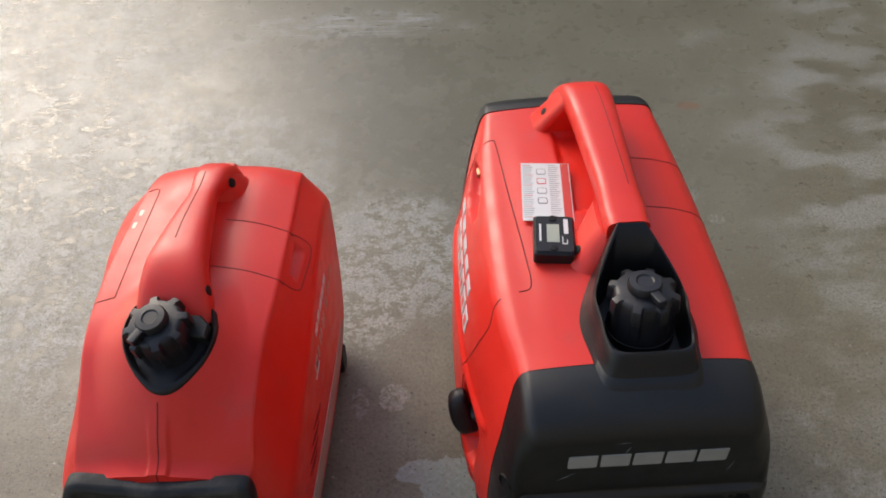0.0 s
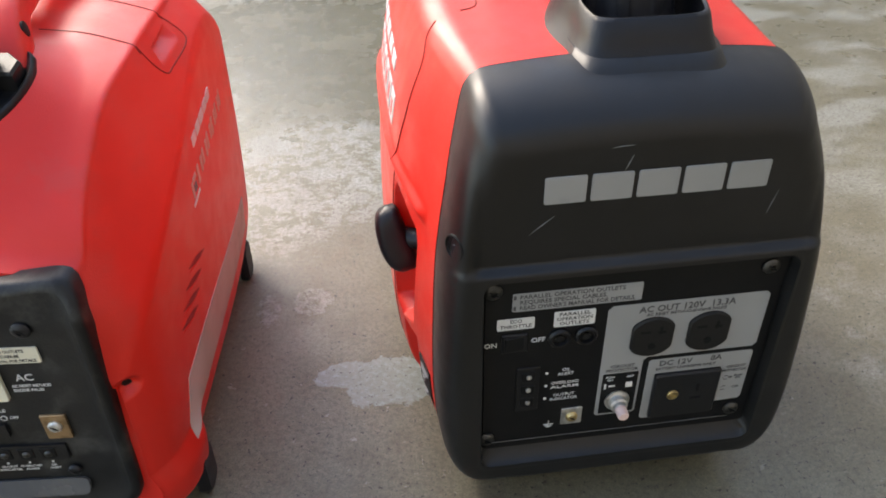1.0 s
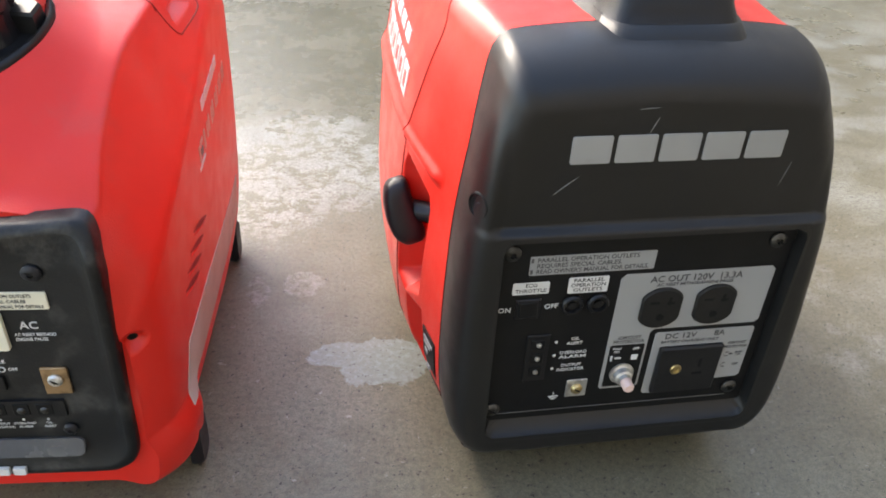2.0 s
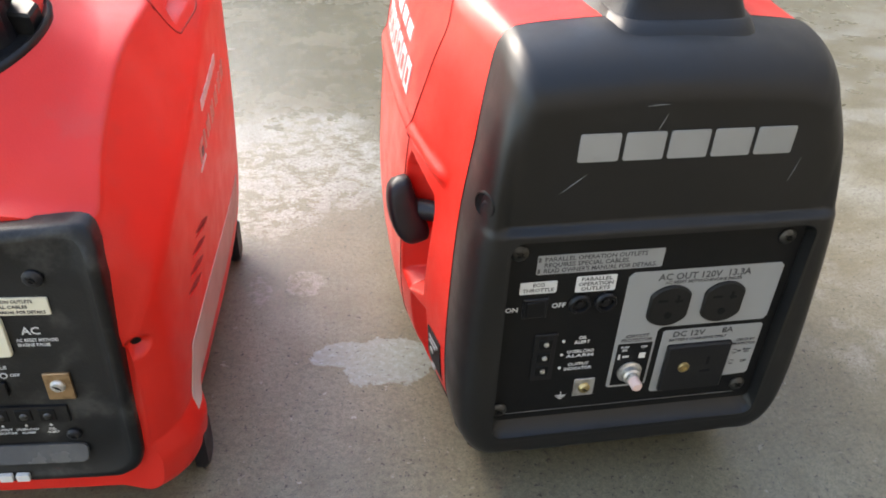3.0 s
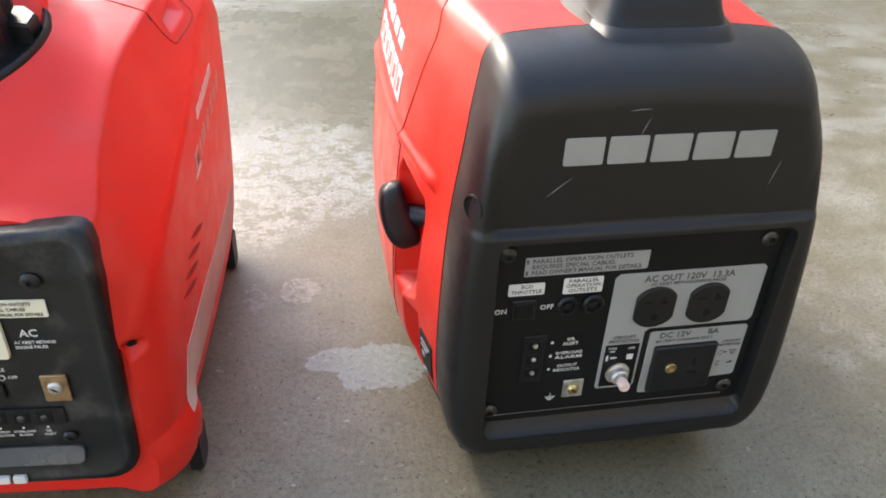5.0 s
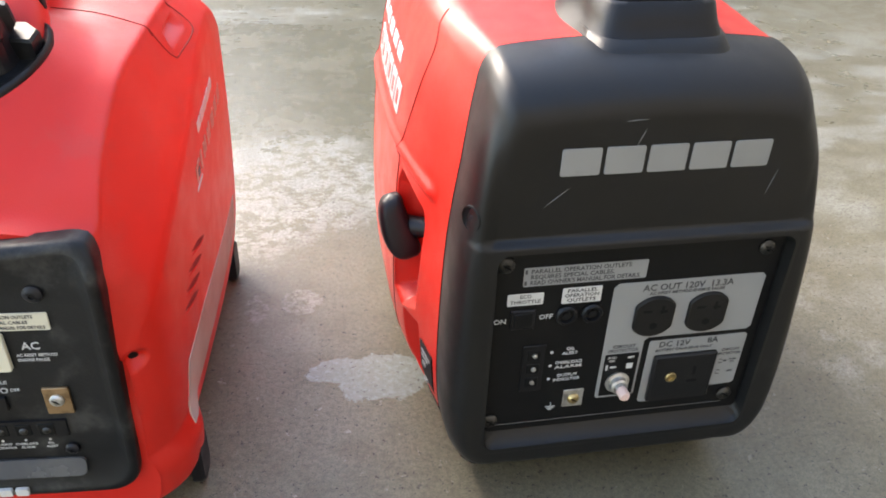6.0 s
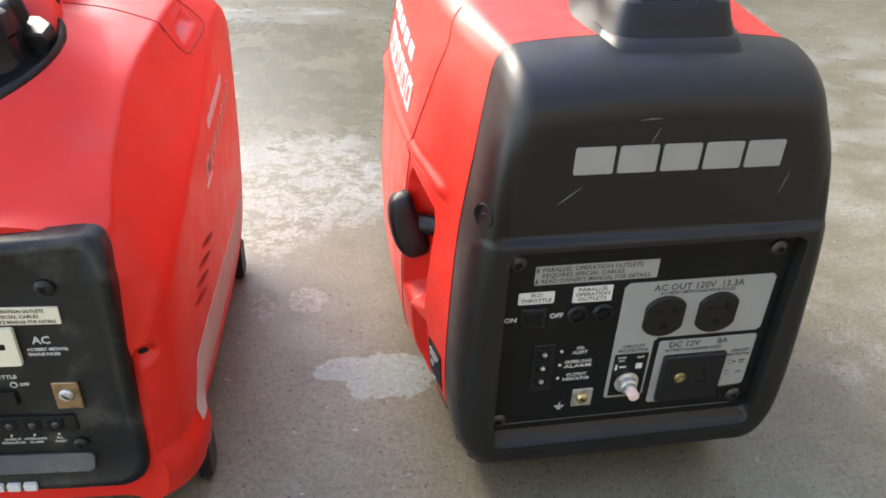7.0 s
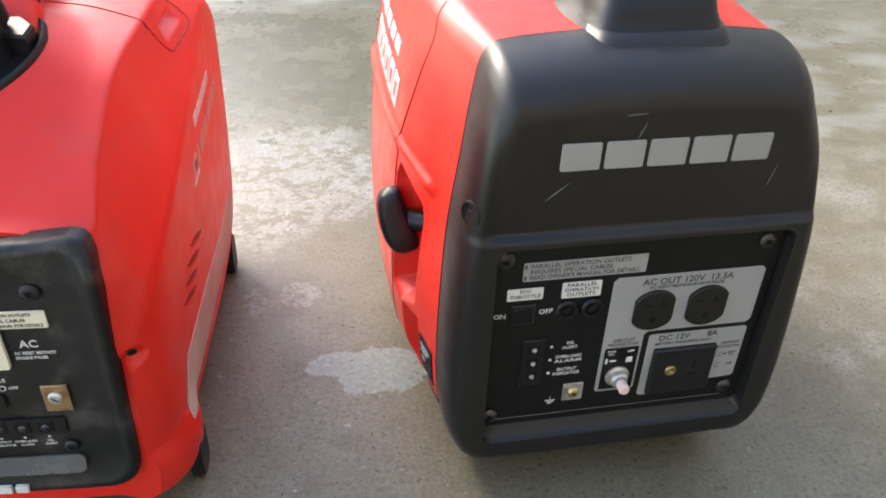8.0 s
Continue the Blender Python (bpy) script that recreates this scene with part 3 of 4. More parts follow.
    # two twist outlets
    for x in (0.0205, 0.0620):
        poly = []
        for i in range(36):
            a = 2 * math.pi * i / 36
            poly.append((x + max(-0.0155, min(0.0155, 0.0185 * math.cos(a))), 0.1790 + 0.0182 * math.sin(a)))
        o = part("outlet", slab(poly, Y + 0.001, Y - 0.0030, 0.0012), OUTLETGREY, panel, "black twenty amp mains outlet")
        for px, pz, w, h in ((-0.0060, 0.0060, 0.0075, 0.0020), (0.0052, 0.0068, 0.0022, 0.0070), (0.0062, 0.0052, 0.0060, 0.0020)):
            part("slot", slab(round_rect(x + px - w / 2, x + px + w / 2, 0.179 + pz - h / 2, 0.179 + pz + h / 2, 0.0004, 2), Y - 0.0020, Y - 0.00315, 0.0001), PANEL, o)
        part("earth_slot", turned([(0.0030, 0), (0.0030, 0.0002), (0.0001, 0.0002)], 14, pose(x, Y - 0.003, 0.1715, 90)), PANEL, o)
    # breaker
    b = part("breaker_plate", slab(round_rect(-0.0112, 0.0158, 0.1035, 0.1450, 0.001), Y + 0.0005, Y - 0.0008, 0.0002), PANEL, panel, "black circuit protector plate")
    lettering("PUSH", -0.0055, Y - 0.0010, 0.1418, 0.0028, WHITEINK, b)
    lettering("ON", -0.0055, Y - 0.0010, 0.1388, 0.0028, WHITEINK, b)
    lettering("OFF", 0.0095, Y - 0.0010, 0.1410, 0.0030, WHITEINK, b)
    bars(b, [(-0.0095, -0.0078, 0.1325), (0.0070, 0.0120, 0.1325)], Y - 0.0008, 0.0052, WHITEINK)
    bars(b, [(-0.0060, -0.0010, 0.1325)], Y - 0.0008, 0.0016, WHITEINK)
    br = part("breaker_button", turned([(0.0096, 0), (0.0096, 0.0014), (0.0072, 0.0022), (0.0068, 0.0062), (0.0058, 0.0070), (0.0050, 0.0070), (0.0048, 0.0100), (0.0001, 0.0100)], 28, pose(0.002, Y - 0.0006, 0.1170, 90)), STEEL, panel, "silver circuit breaker collar")
    part("push_button", turned([(0.0042, 0.009), (0.0042, 0.0165), (0.0034, 0.0178), (0.0001, 0.0180)], 20, pose(0.002, Y - 0.0006, 0.1170, 90)), plastic("button_pink", (0.72, 0.50, 0.44), (0.70, 0.55, 0.5), 0.4), br, "pale pink push button")
    # DC socket
    d = part("dc_socket", slab(round_rect(0.0285, 0.0800, 0.0942, 0.1402, 0.002), Y + 0.001, Y - 0.0040, 0.0014), BLACK, panel, "black battery charging socket")
    part("terminal_screw", turned([(0.0046, 0), (0.0046, 0.001), (0.0040, 0.0016), (0.0022, 0.0018), (0.0020, 0.0008), (0.0001, 0.0008)], 18, pose(0.0440, Y - 0.0040, 0.1195, 90)), BRASS, d, "brass screw")
    for px, pz, w, h in ((0.0630, 0.1240, 0.0024, 0.0080), (0.0628, 0.1135, 0.0085, 0.0022)):
        part("slot", slab(round_rect(px - w / 2, px + w / 2, pz - h / 2, pz + h / 2, 0.0004, 2), Y - 0.003, Y - 0.0042, 0.0001), PANEL, d)
    # indicator lamps
    led = part("indicator_block", slab(round_rect(-0.0760, -0.0590, 0.1165, 0.1610, 0.001), Y + 0.001, Y - 0.0012, 0.0005), BLACK, panel, "black block of three indicator lamps")
    for k, z in enumerate((0.1525, 0.1395, 0.1265)):
        part("lamp_window", slab(round_rect(-0.0725, -0.0625, z - 0.0045, z + 0.0045, 0.001, 2), Y, Y - 0.0020, 0.0004), PANEL, led)
        part("lamp", turned([(0.0020, 0), (0.0018, 0.0014), (0.0001, 0.0022)], 12, pose(-0.0672, Y - 0.0018, z, 90)), STEEL, led)
        part("marker_dot", turned([(0.0012, 0), (0.0012, 0.0003), (0.0001, 0.0003)], 12, pose(-0.0537, Y, z, 90)), WHITEINK, panel)
    for txt1, txt2, z, w in (("OIL", "ALERT", 0.1525, 0.012), ("OVERLOAD", "ALARM", 0.1395, 0.021), ("OUTPUT", "INDICATOR", 0.1268, 0.021)):
        lettering(txt1, -0.0395, Y - 0.0002, z + 0.0021, 0.0040, WHITEINK, panel)
        lettering(txt2, -0.0395, Y - 0.0002, z - 0.0021, 0.0040, WHITEINK, panel, w)
    g = part("earth_plate", slab(round_rect(-0.0400, -0.0240, 0.0965, 0.1135, 0.0008), Y + 0.001, Y - 0.0012, 0.0003), STEEL, panel, "zinc earth terminal plate")
    philips(g, -0.032, Y - 0.0012, 0.105, 0.0046, BRASS, "earth_screw")
    bars(panel, [(-0.0532, -0.0452, 0.0975), (-0.0520, -0.0464, 0.0960), (-0.0506, -0.0478, 0.0945), (-0.0495, -0.0489, 0.1005)], Y, 0.0008, WHITEINK)
    bars(panel, [(-0.0495, -0.0489, 0.0995)], Y, 0.0040, WHITEINK)
    bars(panel, [(-0.0950, 0.0960, 0.0835)], Y, 0.0005, SCUFF, "lower_edge_line")
    for x, z in ((-0.0948, 0.2338), (0.0965, 0.2330), (-0.0970, 0.0895), (0.0965, 0.0930)):
        philips(panel, x, Y - 0.0004, z)


def gusset(parent, levels, soft=0.40):
    """A flared foot of a handle: rings of (z, x0, x1, y0, y1)."""
    bm = bmesh.new()
    smooth = [spline([(v[k], 0, 0) for v in levels], 14) for k in range(5)]
    loops = []
    for i in range(14):
        z, x0, x1, y0, y1 = (smooth[k][i].x for k in range(5))
        loops.append([(x, y, z) for x, y in round_rect(x0, x1, y0, y1, soft * min(x1 - x0, y1 - y0), 9)])
    add_loops(bm, loops, True, True)
    return part("handle_foot", bm, RED, parent)


def big_top(gen, tree):
    # carrying handle: a straight bar on two flared feet
    bm = bmesh.new()
    keys = [(0.177, 0.4195, 0.0205, 0.0125, 0.0022), (0.22, 0.4195, 0.0215, 0.0125, 0.0030), (0.29, 0.4185, 0.0212, 0.0125, 0.0040), (0.36, 0.4175, 0.0208, 0.0125, 0.0045),
            (0.400, 0.4150, 0.0205, 0.0130, 0.0040), (0.420, 0.4070, 0.0210, 0.0140, 0.002), (0.432, 0.392, 0.024, 0.0150, -0.003), (0.436, 0.372, 0.030, 0.016, -0.009)]
    path = spline([(k[4] + 0.003, k[0], k[1]) for k in keys], 60)
    wid = spline([(k[2], k[3], 0) for k in keys], 60)
    loops = []
    for i, p in enumerate(path):
        t = (path[min(i + 1, 59)] - path[max(i - 1, 0)]).normalized()
        up = Vector((1, 0, 0)).cross(t).normalized()
        ring = []
        for k in range(28):
            a = 2 * math.pi * k / 28
            ca, sa = math.cos(a), math.sin(a)
            ring.append(p + Vector((1, 0, 0)) * wid[i].x * math.copysign(abs(ca) ** 0.55, ca) + up * wid[i].y * math.copysign(abs(sa) ** 0.55, sa))
        loops.append(ring)
    add_loops(bm, loops, True, True)
    handle = part("carrying_handle", bm, RED, gen, "red moulded carrying handle")
    gusset(handle, [(0.360, -0.056, 0.030, 0.160, 0.216), (0.372, -0.049, 0.029, 0.164, 0.216), (0.384, -0.040, 0.027, 0.170, 0.218), (0.397, -0.030, 0.0255, 0.175, 0.226), (0.412, -0.0185, 0.0225, 0.178, 0.240)])
    gusset(handle, [(0.360, -0.060, 0.030, 0.396, 0.446), (0.376, -0.059, 0.029, 0.397, 0.444), (0.390, -0.056, 0.027, 0.398, 0.441), (0.400, -0.047, 0.0260, 0.398, 0.438), (0.409, -0.033, 0.0250, 0.396, 0.434), (0.419, -0.018, 0.0235, 0.392, 0.428)], 0.28)
    part("handle_seam", tube([(p.x + 0.009, p.y, p.z + wid[i].y + 0.0000) for i, p in enumerate(path) if 10 < i < 50], 0.0005, 6), SEAM, handle)
    # low wall under the right flank of the grip
    bm = slab(round_rect(0.008, 0.0255, 0.355, 0.412, 0.006, 4), 0.42, 0.180, 0.006)
    part("handle_web", bm, RED, gen)
    for foot, x, y in zip([c for c in handle.children if c.name.startswith("handle_foot")], (-0.0375, -0.0385), (0.190, 0.416)):
        grip = BVHTree.FromPolygons([tuple(v.co) for v in foot.data.vertices], [tuple(p.vertices) for p in foot.data.polygons])
        hit, nor, _, _ = grip.ray_cast(Vector((x, y, 0.6)), Vector((0, 0, -1)))
        nor = nor if nor.z > 0 else -nor
        m = Matrix.Translation(hit) @ nor.to_track_quat("Z", "Y").to_matrix().to_4x4()
        part("screw_hole", turned([(0.0046, -0.004), (0.0046, 0.0004), (0.0040, 0.0006), (0.0001, 0.0006)], 18, m), PANEL, gen, "dark screw hole in the handle foot")
    # filler surround
    def pent(s, z_front, z_mid, z_back, y0, y1, w, apex):
        pts = [(w * 0.97, y0 + 0.014), (w, y0 + 0.035), (w, 0.122), (apex + 0.004, y1 - 0.003), (apex - 0.003, y1), (-apex + 0.003, y1), (-apex - 0.004, y1 - 0.003), (-w, 0.122), (-w, y0 + 0.035), (-w * 0.97, y0 + 0.014), (-w * 0.78, y0), (0, y0 - 0.002), (w * 0.78, y0)]
        ring = spline([(x * s, y, 0) for x, y in pts], 120, True)
        return [(v.x + 0.005, v.y, (z_front + (z_mid - z_front) * step(v.y, y0, 0.12)) + (z_back - z_mid) * min(max((v.y - 0.118) / (y1 - 0.118), 0), 1)) for v in ring]

    bm = bmesh.new()
    loops = [pent(1.16, 0.350, 0.366, 0.372, 0.030, 0.192, 0.046, 0.014), pent(1.10, 0.364, 0.372, 0.380, 0.038, 0.190, 0.045, 0.013),
             pent(1.03, 0.372, 0.379, 0.400, 0.045, 0.186, 0.0435, 0.0125), pent(1.0, 0.381, 0.388, 0.420, 0.050, 0.180, 0.0420, 0.012),
             pent(0.985, 0.391, 0.399, 0.433, 0.054, 0.174, 0.0410, 0.0115), pent(0.965, 0.3930, 0.4010, 0.4350, 0.0565, 0.172, 0.0403, 0.011),
             pent(0.94, 0.3925, 0.4000, 0.4335, 0.0585, 0.169, 0.0400, 0.0110), pent(0.91, 0.372, 0.376, 0.402, 0.061, 0.150, 0.0395, 0.018), pent(0.88, 0.364, 0.364, 0.370, 0.064, 0.146, 0.039, 0.020)]
    add_loops(bm, loops, False, True)
    part("filler_surround", bm, BLACK, gen, "black plastic collar round the filler cap", sharp=50)
    bm = bmesh.new()
    add_loops(bm, [pent(1.36, 0.345, 0.355, 0.364, 0.010, 0.186, 0.046, 0.014), pent(1.24, 0.3555, 0.362, 0.366, 0.022, 0.188, 0.046, 0.014), pent(1.14, 0.3610, 0.366, 0.369, 0.031, 0.190, 0.0455, 0.0135),
                   pent(1.07, 0.3670, 0.370, 0.372, 0.038, 0.189, 0.045, 0.013), pent(1.04, 0.3725, 0.374, 0.376, 0.0425, 0.188, 0.0445, 0.013), pent(0.98, 0.3730, 0.374, 0.376, 0.050, 0.186, 0.0440, 0.013)])
    part("filler_apron", bm, SHELL, gen, "charcoal apron sweeping up to the filler collar", sharp=60)
    cap(gen, pose(0.006, 0.1035, 0.376, -6, 0, 20))
    # warning label and hour meter lie on the deck
    lm = pose(-0.0530, 0.290, 0.3760, 0.0, 0.0, -5.5) @ pose(0, 0, 0, -90, 0, 0)
    lab = part("warning_label", slab(round_rect(-0.026, 0.0165, -0.047, 0.047, 0.001, 2), 0.0006, -0.0002, 0.0001, lm), WHITELAB, gen, "white warning label with red edge")
    part("label_margin", slab(round_rect(0.0165, 0.0270, -0.047, 0.047, 0.001, 2), 0.0006, -0.0001, 0.0001, lm), WHITELAB, lab)
    part("label_field", slab(round_rect(0.0175, 0.0262, -0.046, 0.046, 0.0008, 2), 0.0003, -0.0003, 0.0001, lm), REDINK, lab, "red margin of the label")
    for k in range(26):
        z = 0.043 - 0.0034 * k
        w = (0.008, 0.011, 0.010, 0.0095)[k % 4]
        part("print_bar", slab([(-0.024, z - 0.00035), (-0.024 + w, z - 0.00035), (-0.024 + w, z + 0.00035), (-0.024, z + 0.00035)], 0, -0.0004, 0.0001, lm), GREYLAB if k % 5 else REDINK, lab)
        part("print_bar", slab([(0.004, z - 0.00035), (0.004 + w, z - 0.00035), (0.004 + w, z + 0.00035), (0.004, z + 0.00035)], 0, -0.0004, 0.0001, lm), GREYLAB, lab)
    for z, mat in ((0.032, GREYLAB), (0.016, REDINK), (0.000, GREYLAB), (-0.016, SCUFF)):
        part("pictogram", slab(round_rect(-0.0095, 0.0010, z - 0.0050, z + 0.0050, 0.0022, 3), 0, -0.0004, 0.0001, lm), mat, lab)
        part("pictogram", slab(round_rect(-0.0086, 0.0001, z - 0.0036, z + 0.0041, 0.0018, 3), 0, -0.0005, 0.0001, lm), WHITELAB, lab)


def cap(gen, m):
    c = part("filler_cap", turned([(0.0300, -0.004), (0.0305, 0.000), (0.0285, 0.004, 0.1), (0.0276, 0.009, 0.3), (0.0274, 0.021, 0.35), (0.0272, 0.0245, 1), (0.0266, 0.0360, 1), (0.0256, 0.0382, 1), (0.0240, 0.0400, 0.5), (0.0215, 0.0405, 0.0), (0.0165, 0.0415), (0.0001, 0.0420)], 160, m, lobes=8, depth=0.0052), RUBBER, gen, "black ribbed fuel filler cap", sharp=40)
    part("cap_lever", turned([(0.0150, 0.0405), (0.0152, 0.0475), (0.0138, 0.0498), (0.0082, 0.0502), (0.0066, 0.0490), (0.0001, 0.0490)], 36, m), RUBBER, c, "round vent lever")
    part("lever_tab", slab(round_rect(-0.0042, 0.0042, 0.0415, 0.0485, 0.001, 3), -0.010, -0.0285, 0.001, m), RUBBER, c)
    part("neck", turned([(0.0310, -0.016), (0.0310, -0.0040), (0.0285, -0.0030), (0.0001, -0.003)], 40, m), BLACK, gen)


def big_side(gen, tree):
    # starter grip
    a, b = Vector((-0.1600, 0.152, 0.211)), Vector((-0.1430, 0.141, 0.154))
    ax = (b - a).normalized()
    side = ax.cross(Vector((1, 0, 0))).normalized()
    out = side.cross(ax).normalized()
    bm, loops = bmesh.new(), []
    for i in range(25):
        f = i / 24
        p = a.lerp(b, f) - Vector((0.0045, 0, 0)) * (1 - (2 * f - 1) ** 2)
        end = max(0.0, 1 - abs(2 * f - 1) ** 5) ** 0.5
        w, d = (0.0120 + 0.0030 * f) * end + 0.0008, (0.0105 + 0.0025 * step(f, 0.1, 0.7)) * end + 0.0008
        ring = []
        for k in range(32):
            t = 2 * math.pi * k / 32
            ca, sa = math.cos(t), math.sin(t)
            ring.append(p + side * w * math.copysign(abs(ca) ** 0.6, ca) + out * d * math.copysign(abs(sa) ** 0.6, sa))
        loops.append(ring)
    add_loops(bm, loops, True, True)
    grip = part("starter_grip", bm, RUBBER, gen, "black rubber recoil starter grip")
    part("grip_stem", tube([(-0.152, 0.148, 0.183), (-0.128, 0.134, 0.185), (-0.104, 0.118, 0.186)], [0.009, 0.0085, 0.012], 16), RUBBER, grip)
    # engine switch
    hit, nor, _, _ = tree.ray_cast(Vector((-0.5, 0.104, 0.080)), Vector((1, 0, 0)))
    part("switch_lever", turned([(0.0085, -0.004), (0.0085, 0.008), (0.0070, 0.0100), (0.0001, 0.0105)], 24, pose(hit.x - 0.004, 0.104, 0.091, 0, -90, 0)), BLACK, gen, "black engine switch knob")
    side_marks(gen, tree, [(0.057, 0.084, 0.054, 0.110)], 1, [PANEL], 0.0, 0.0012, "switch_plate")
    side_marks(gen, tree, [(0.061, 0.080, 0.1015, 0.1040), (0.066, 0.080, 0.0965, 0.0985), (0.072, 0.078, 0.088, 0.092), (0.072, 0.078, 0.070, 0.074)], 1, [GREYLAB] * 4, 0.0, 0.0018, "print_bar")


def feet(gen, spots):
    for x, y in spots:
        part("rubber_foot", turned([(0.016, 0.0), (0.018, 0.002), (0.017, 0.016), (0.020, 0.022), (0.0001, 0.022)], 24, pose(x, y, 0.0)), RUBBER, gen, "black rubber foot")


def side_marks(gen, tree, rows, way, mats, skew, rise=0.0008, name="side_mark"):
    """Plain bars that follow the housing's flank, in place of a worn name."""
    for (y0, y1, z0, z1), mat in zip(rows, mats):
        bm = bmesh.new()
        n = 8
        grid = []
        for j in range(3):
            line = []
            for i in range(n + 1):
                y, f = y0 + (y1 - y0) * i / n, j / 2
                z = z0 + (z1 - z0) * f + skew * (y - rows[0][0])
                hit, nor, _, _ = tree.ray_cast(Vector((-way * 0.6, y, z)), Vector((way, 0, 0)))
                off = nor if nor.x * way < 0 else -nor
                line.append(bm.verts.new(hit - off * 0.0002))
            grid.append(line)
        for j in range(2):
            for i in range(n):
                bm.faces.new((grid[j][i], grid[j][i + 1], grid[j + 1][i + 1], grid[j + 1][i]))
        geo = bmesh.ops.extrude_face_region(bm, geom=bm.faces[:])
        bmesh.ops.translate(bm, vec=(-way * rise, 0, 0), verts=[v for v in geo["geom"] if isinstance(v, bmesh.types.BMVert)])
        part(name, bm, mat, gen)


def big_generator():
    gen = thing("portable_generator", pose(0.005, 0, 0, 0, 0, 2.2), "red and charcoal portable inverter generator standing on concrete", "generator", "portable generators")
    tree = big_body(gen)
    big_shell(gen)
    big_panel(gen)
    big_top(gen, tree)
    big_side(gen, tree)
    part("base_tray", slab(round_rect(-0.116, 0.116, 0.014, 0.036, 0.008, 4), 0.46, 0.028, 0.006), BLACK, gen, "black plastic base tray")
    # small metal plates stand for two dark screws at the door's hand pocket
    for y, mat in ((0.288, DARKSTEEL), (0.362, TARNISH)):
        part("door_screw", slab(round_rect(y - 0.006, y + 0.006, 0.343, 0.349, 0.001, 2), 0.004, -0.002, 0.0006, pose(-0.1195, 0, 0, 0, 0, 0) @ Matrix(((0, 1, 0, 0), (1, 0, 0, 0), (0, 0, 1, 0), (0, 0, 0, 1)))), mat, gen, "small dark metal door screw")
    feet(gen, [(-0.100, 0.075), (0.100, 0.075), (-0.100, 0.42), (0.100, 0.42)])
    rows, mats = [], []
    for k in range(5):
        rows.append((0.212 + 0.030 * k, 0.234 + 0.030 * k, 0.300, 0.311))
        mats.append(WHITEINK)
    side_marks(gen, tree, rows, 1, mats, 0.04)
    rows, mats, holes = [], [], []
    for k in range(6):
        y = 0.190 + 0.0265 * k
        rows.append((y, y + 0.021, 0.264, 0.288))
        mats.append(WHITEINK)
        holes.append((y + 0.0065, y + 0.0145, 0.2695, 0.2825))
    side_marks(gen, tree, rows, 1, mats, 0.04)
    side_marks(gen, tree, holes, 1, [RED] * 6, 0.04, 0.0011)
    return gen


big_generator()


def hour_meter():
    """The small stick-on meter on the larger machine's deck."""
    ob = thing("hour_meter", pose(-0.0600, 0.2090, 0.3738), "black hour meter with grey display stuck on the red deck", "hour meter")
    m = pose(0, 0, 0, -90, 0, -4.5)
    part("case", slab(round_rect(-0.0205, 0.0205, -0.028, 0.028, 0.004, 4), 0.0, -0.0145, 0.0030, m), BLACK, ob)
    part("display", slab(round_rect(-0.0075, 0.0050, -0.0125, 0.0130, 0.0005, 2), -0.0140, -0.0150, 0.0002, m), LCD, ob, "grey liquid crystal display")
    # raised black discs stand for the shade in two mounting holes
    for z in (0.0215, -0.0205):
        part("mounting_hole", turned([(0.0042, 0.0142), (0.0042, 0.0152), (0.0030, 0.0156), (0.0001, 0.0150)], 16, pose(0, 0, 0, 0, 0, -4.5) @ pose(-0.001, z, 0)), PANEL, ob)
    for x0, x1, z0, z1 in ((0.0095, 0.0140, 0.000, 0.021), (0.0075, 0.0085, -0.0135, -0.004), (0.0075, 0.0125, -0.0150, -0.0135), (0.0120, 0.0130, -0.0150, -0.0085), (-0.0150, -0.0130, -0.011, 0.013)):
        part("print_bar", slab([(x0, z0), (x1, z0), (x1, z1), (x0, z1)], -0.0140, -0.0148, 0.0001, m), WHITEINK, ob)


hour_meter()

# ---- the smaller generator ----
TOP = [(-0.02, 0.262), (0.0, 0.264), (0.03, 0.272), (0.08, 0.306), (0.13, 0.334), (0.19, 0.343), (0.30, 0.344), (0.38, 0.338), (0.42, 0.315), (0.45, 0.26)]
WIDE = [(0.0, 0.79), (0.006, 0.80), (0.012, 0.85), (0.020, 0.905), (0.030, 0.950), (0.045, 0.978), (0.06, 0.988), (0.14, 1.0), (0.30, 1.0), (0.40, 0.95), (0.43, 0.87), (0.455, 0.72)]
# outline of the filler well, about its own middle
WELL = [(0.040, 0.004), (0.0345, -0.013), (0.023, -0.029), (0.008, -0.0405), (-0.008, -0.0405), (-0.023, -0.029), (-0.0345, -0.013), (-0.040, 0.004), (-0.038, 0.022), (-0.028, 0.034), (0.028, 0.034), (0.039, 0.021)]
WELL_HOLE = [(0.004 + x * 1.05, 0.120 + y * 1.01) for x, y in reversed(WELL)]


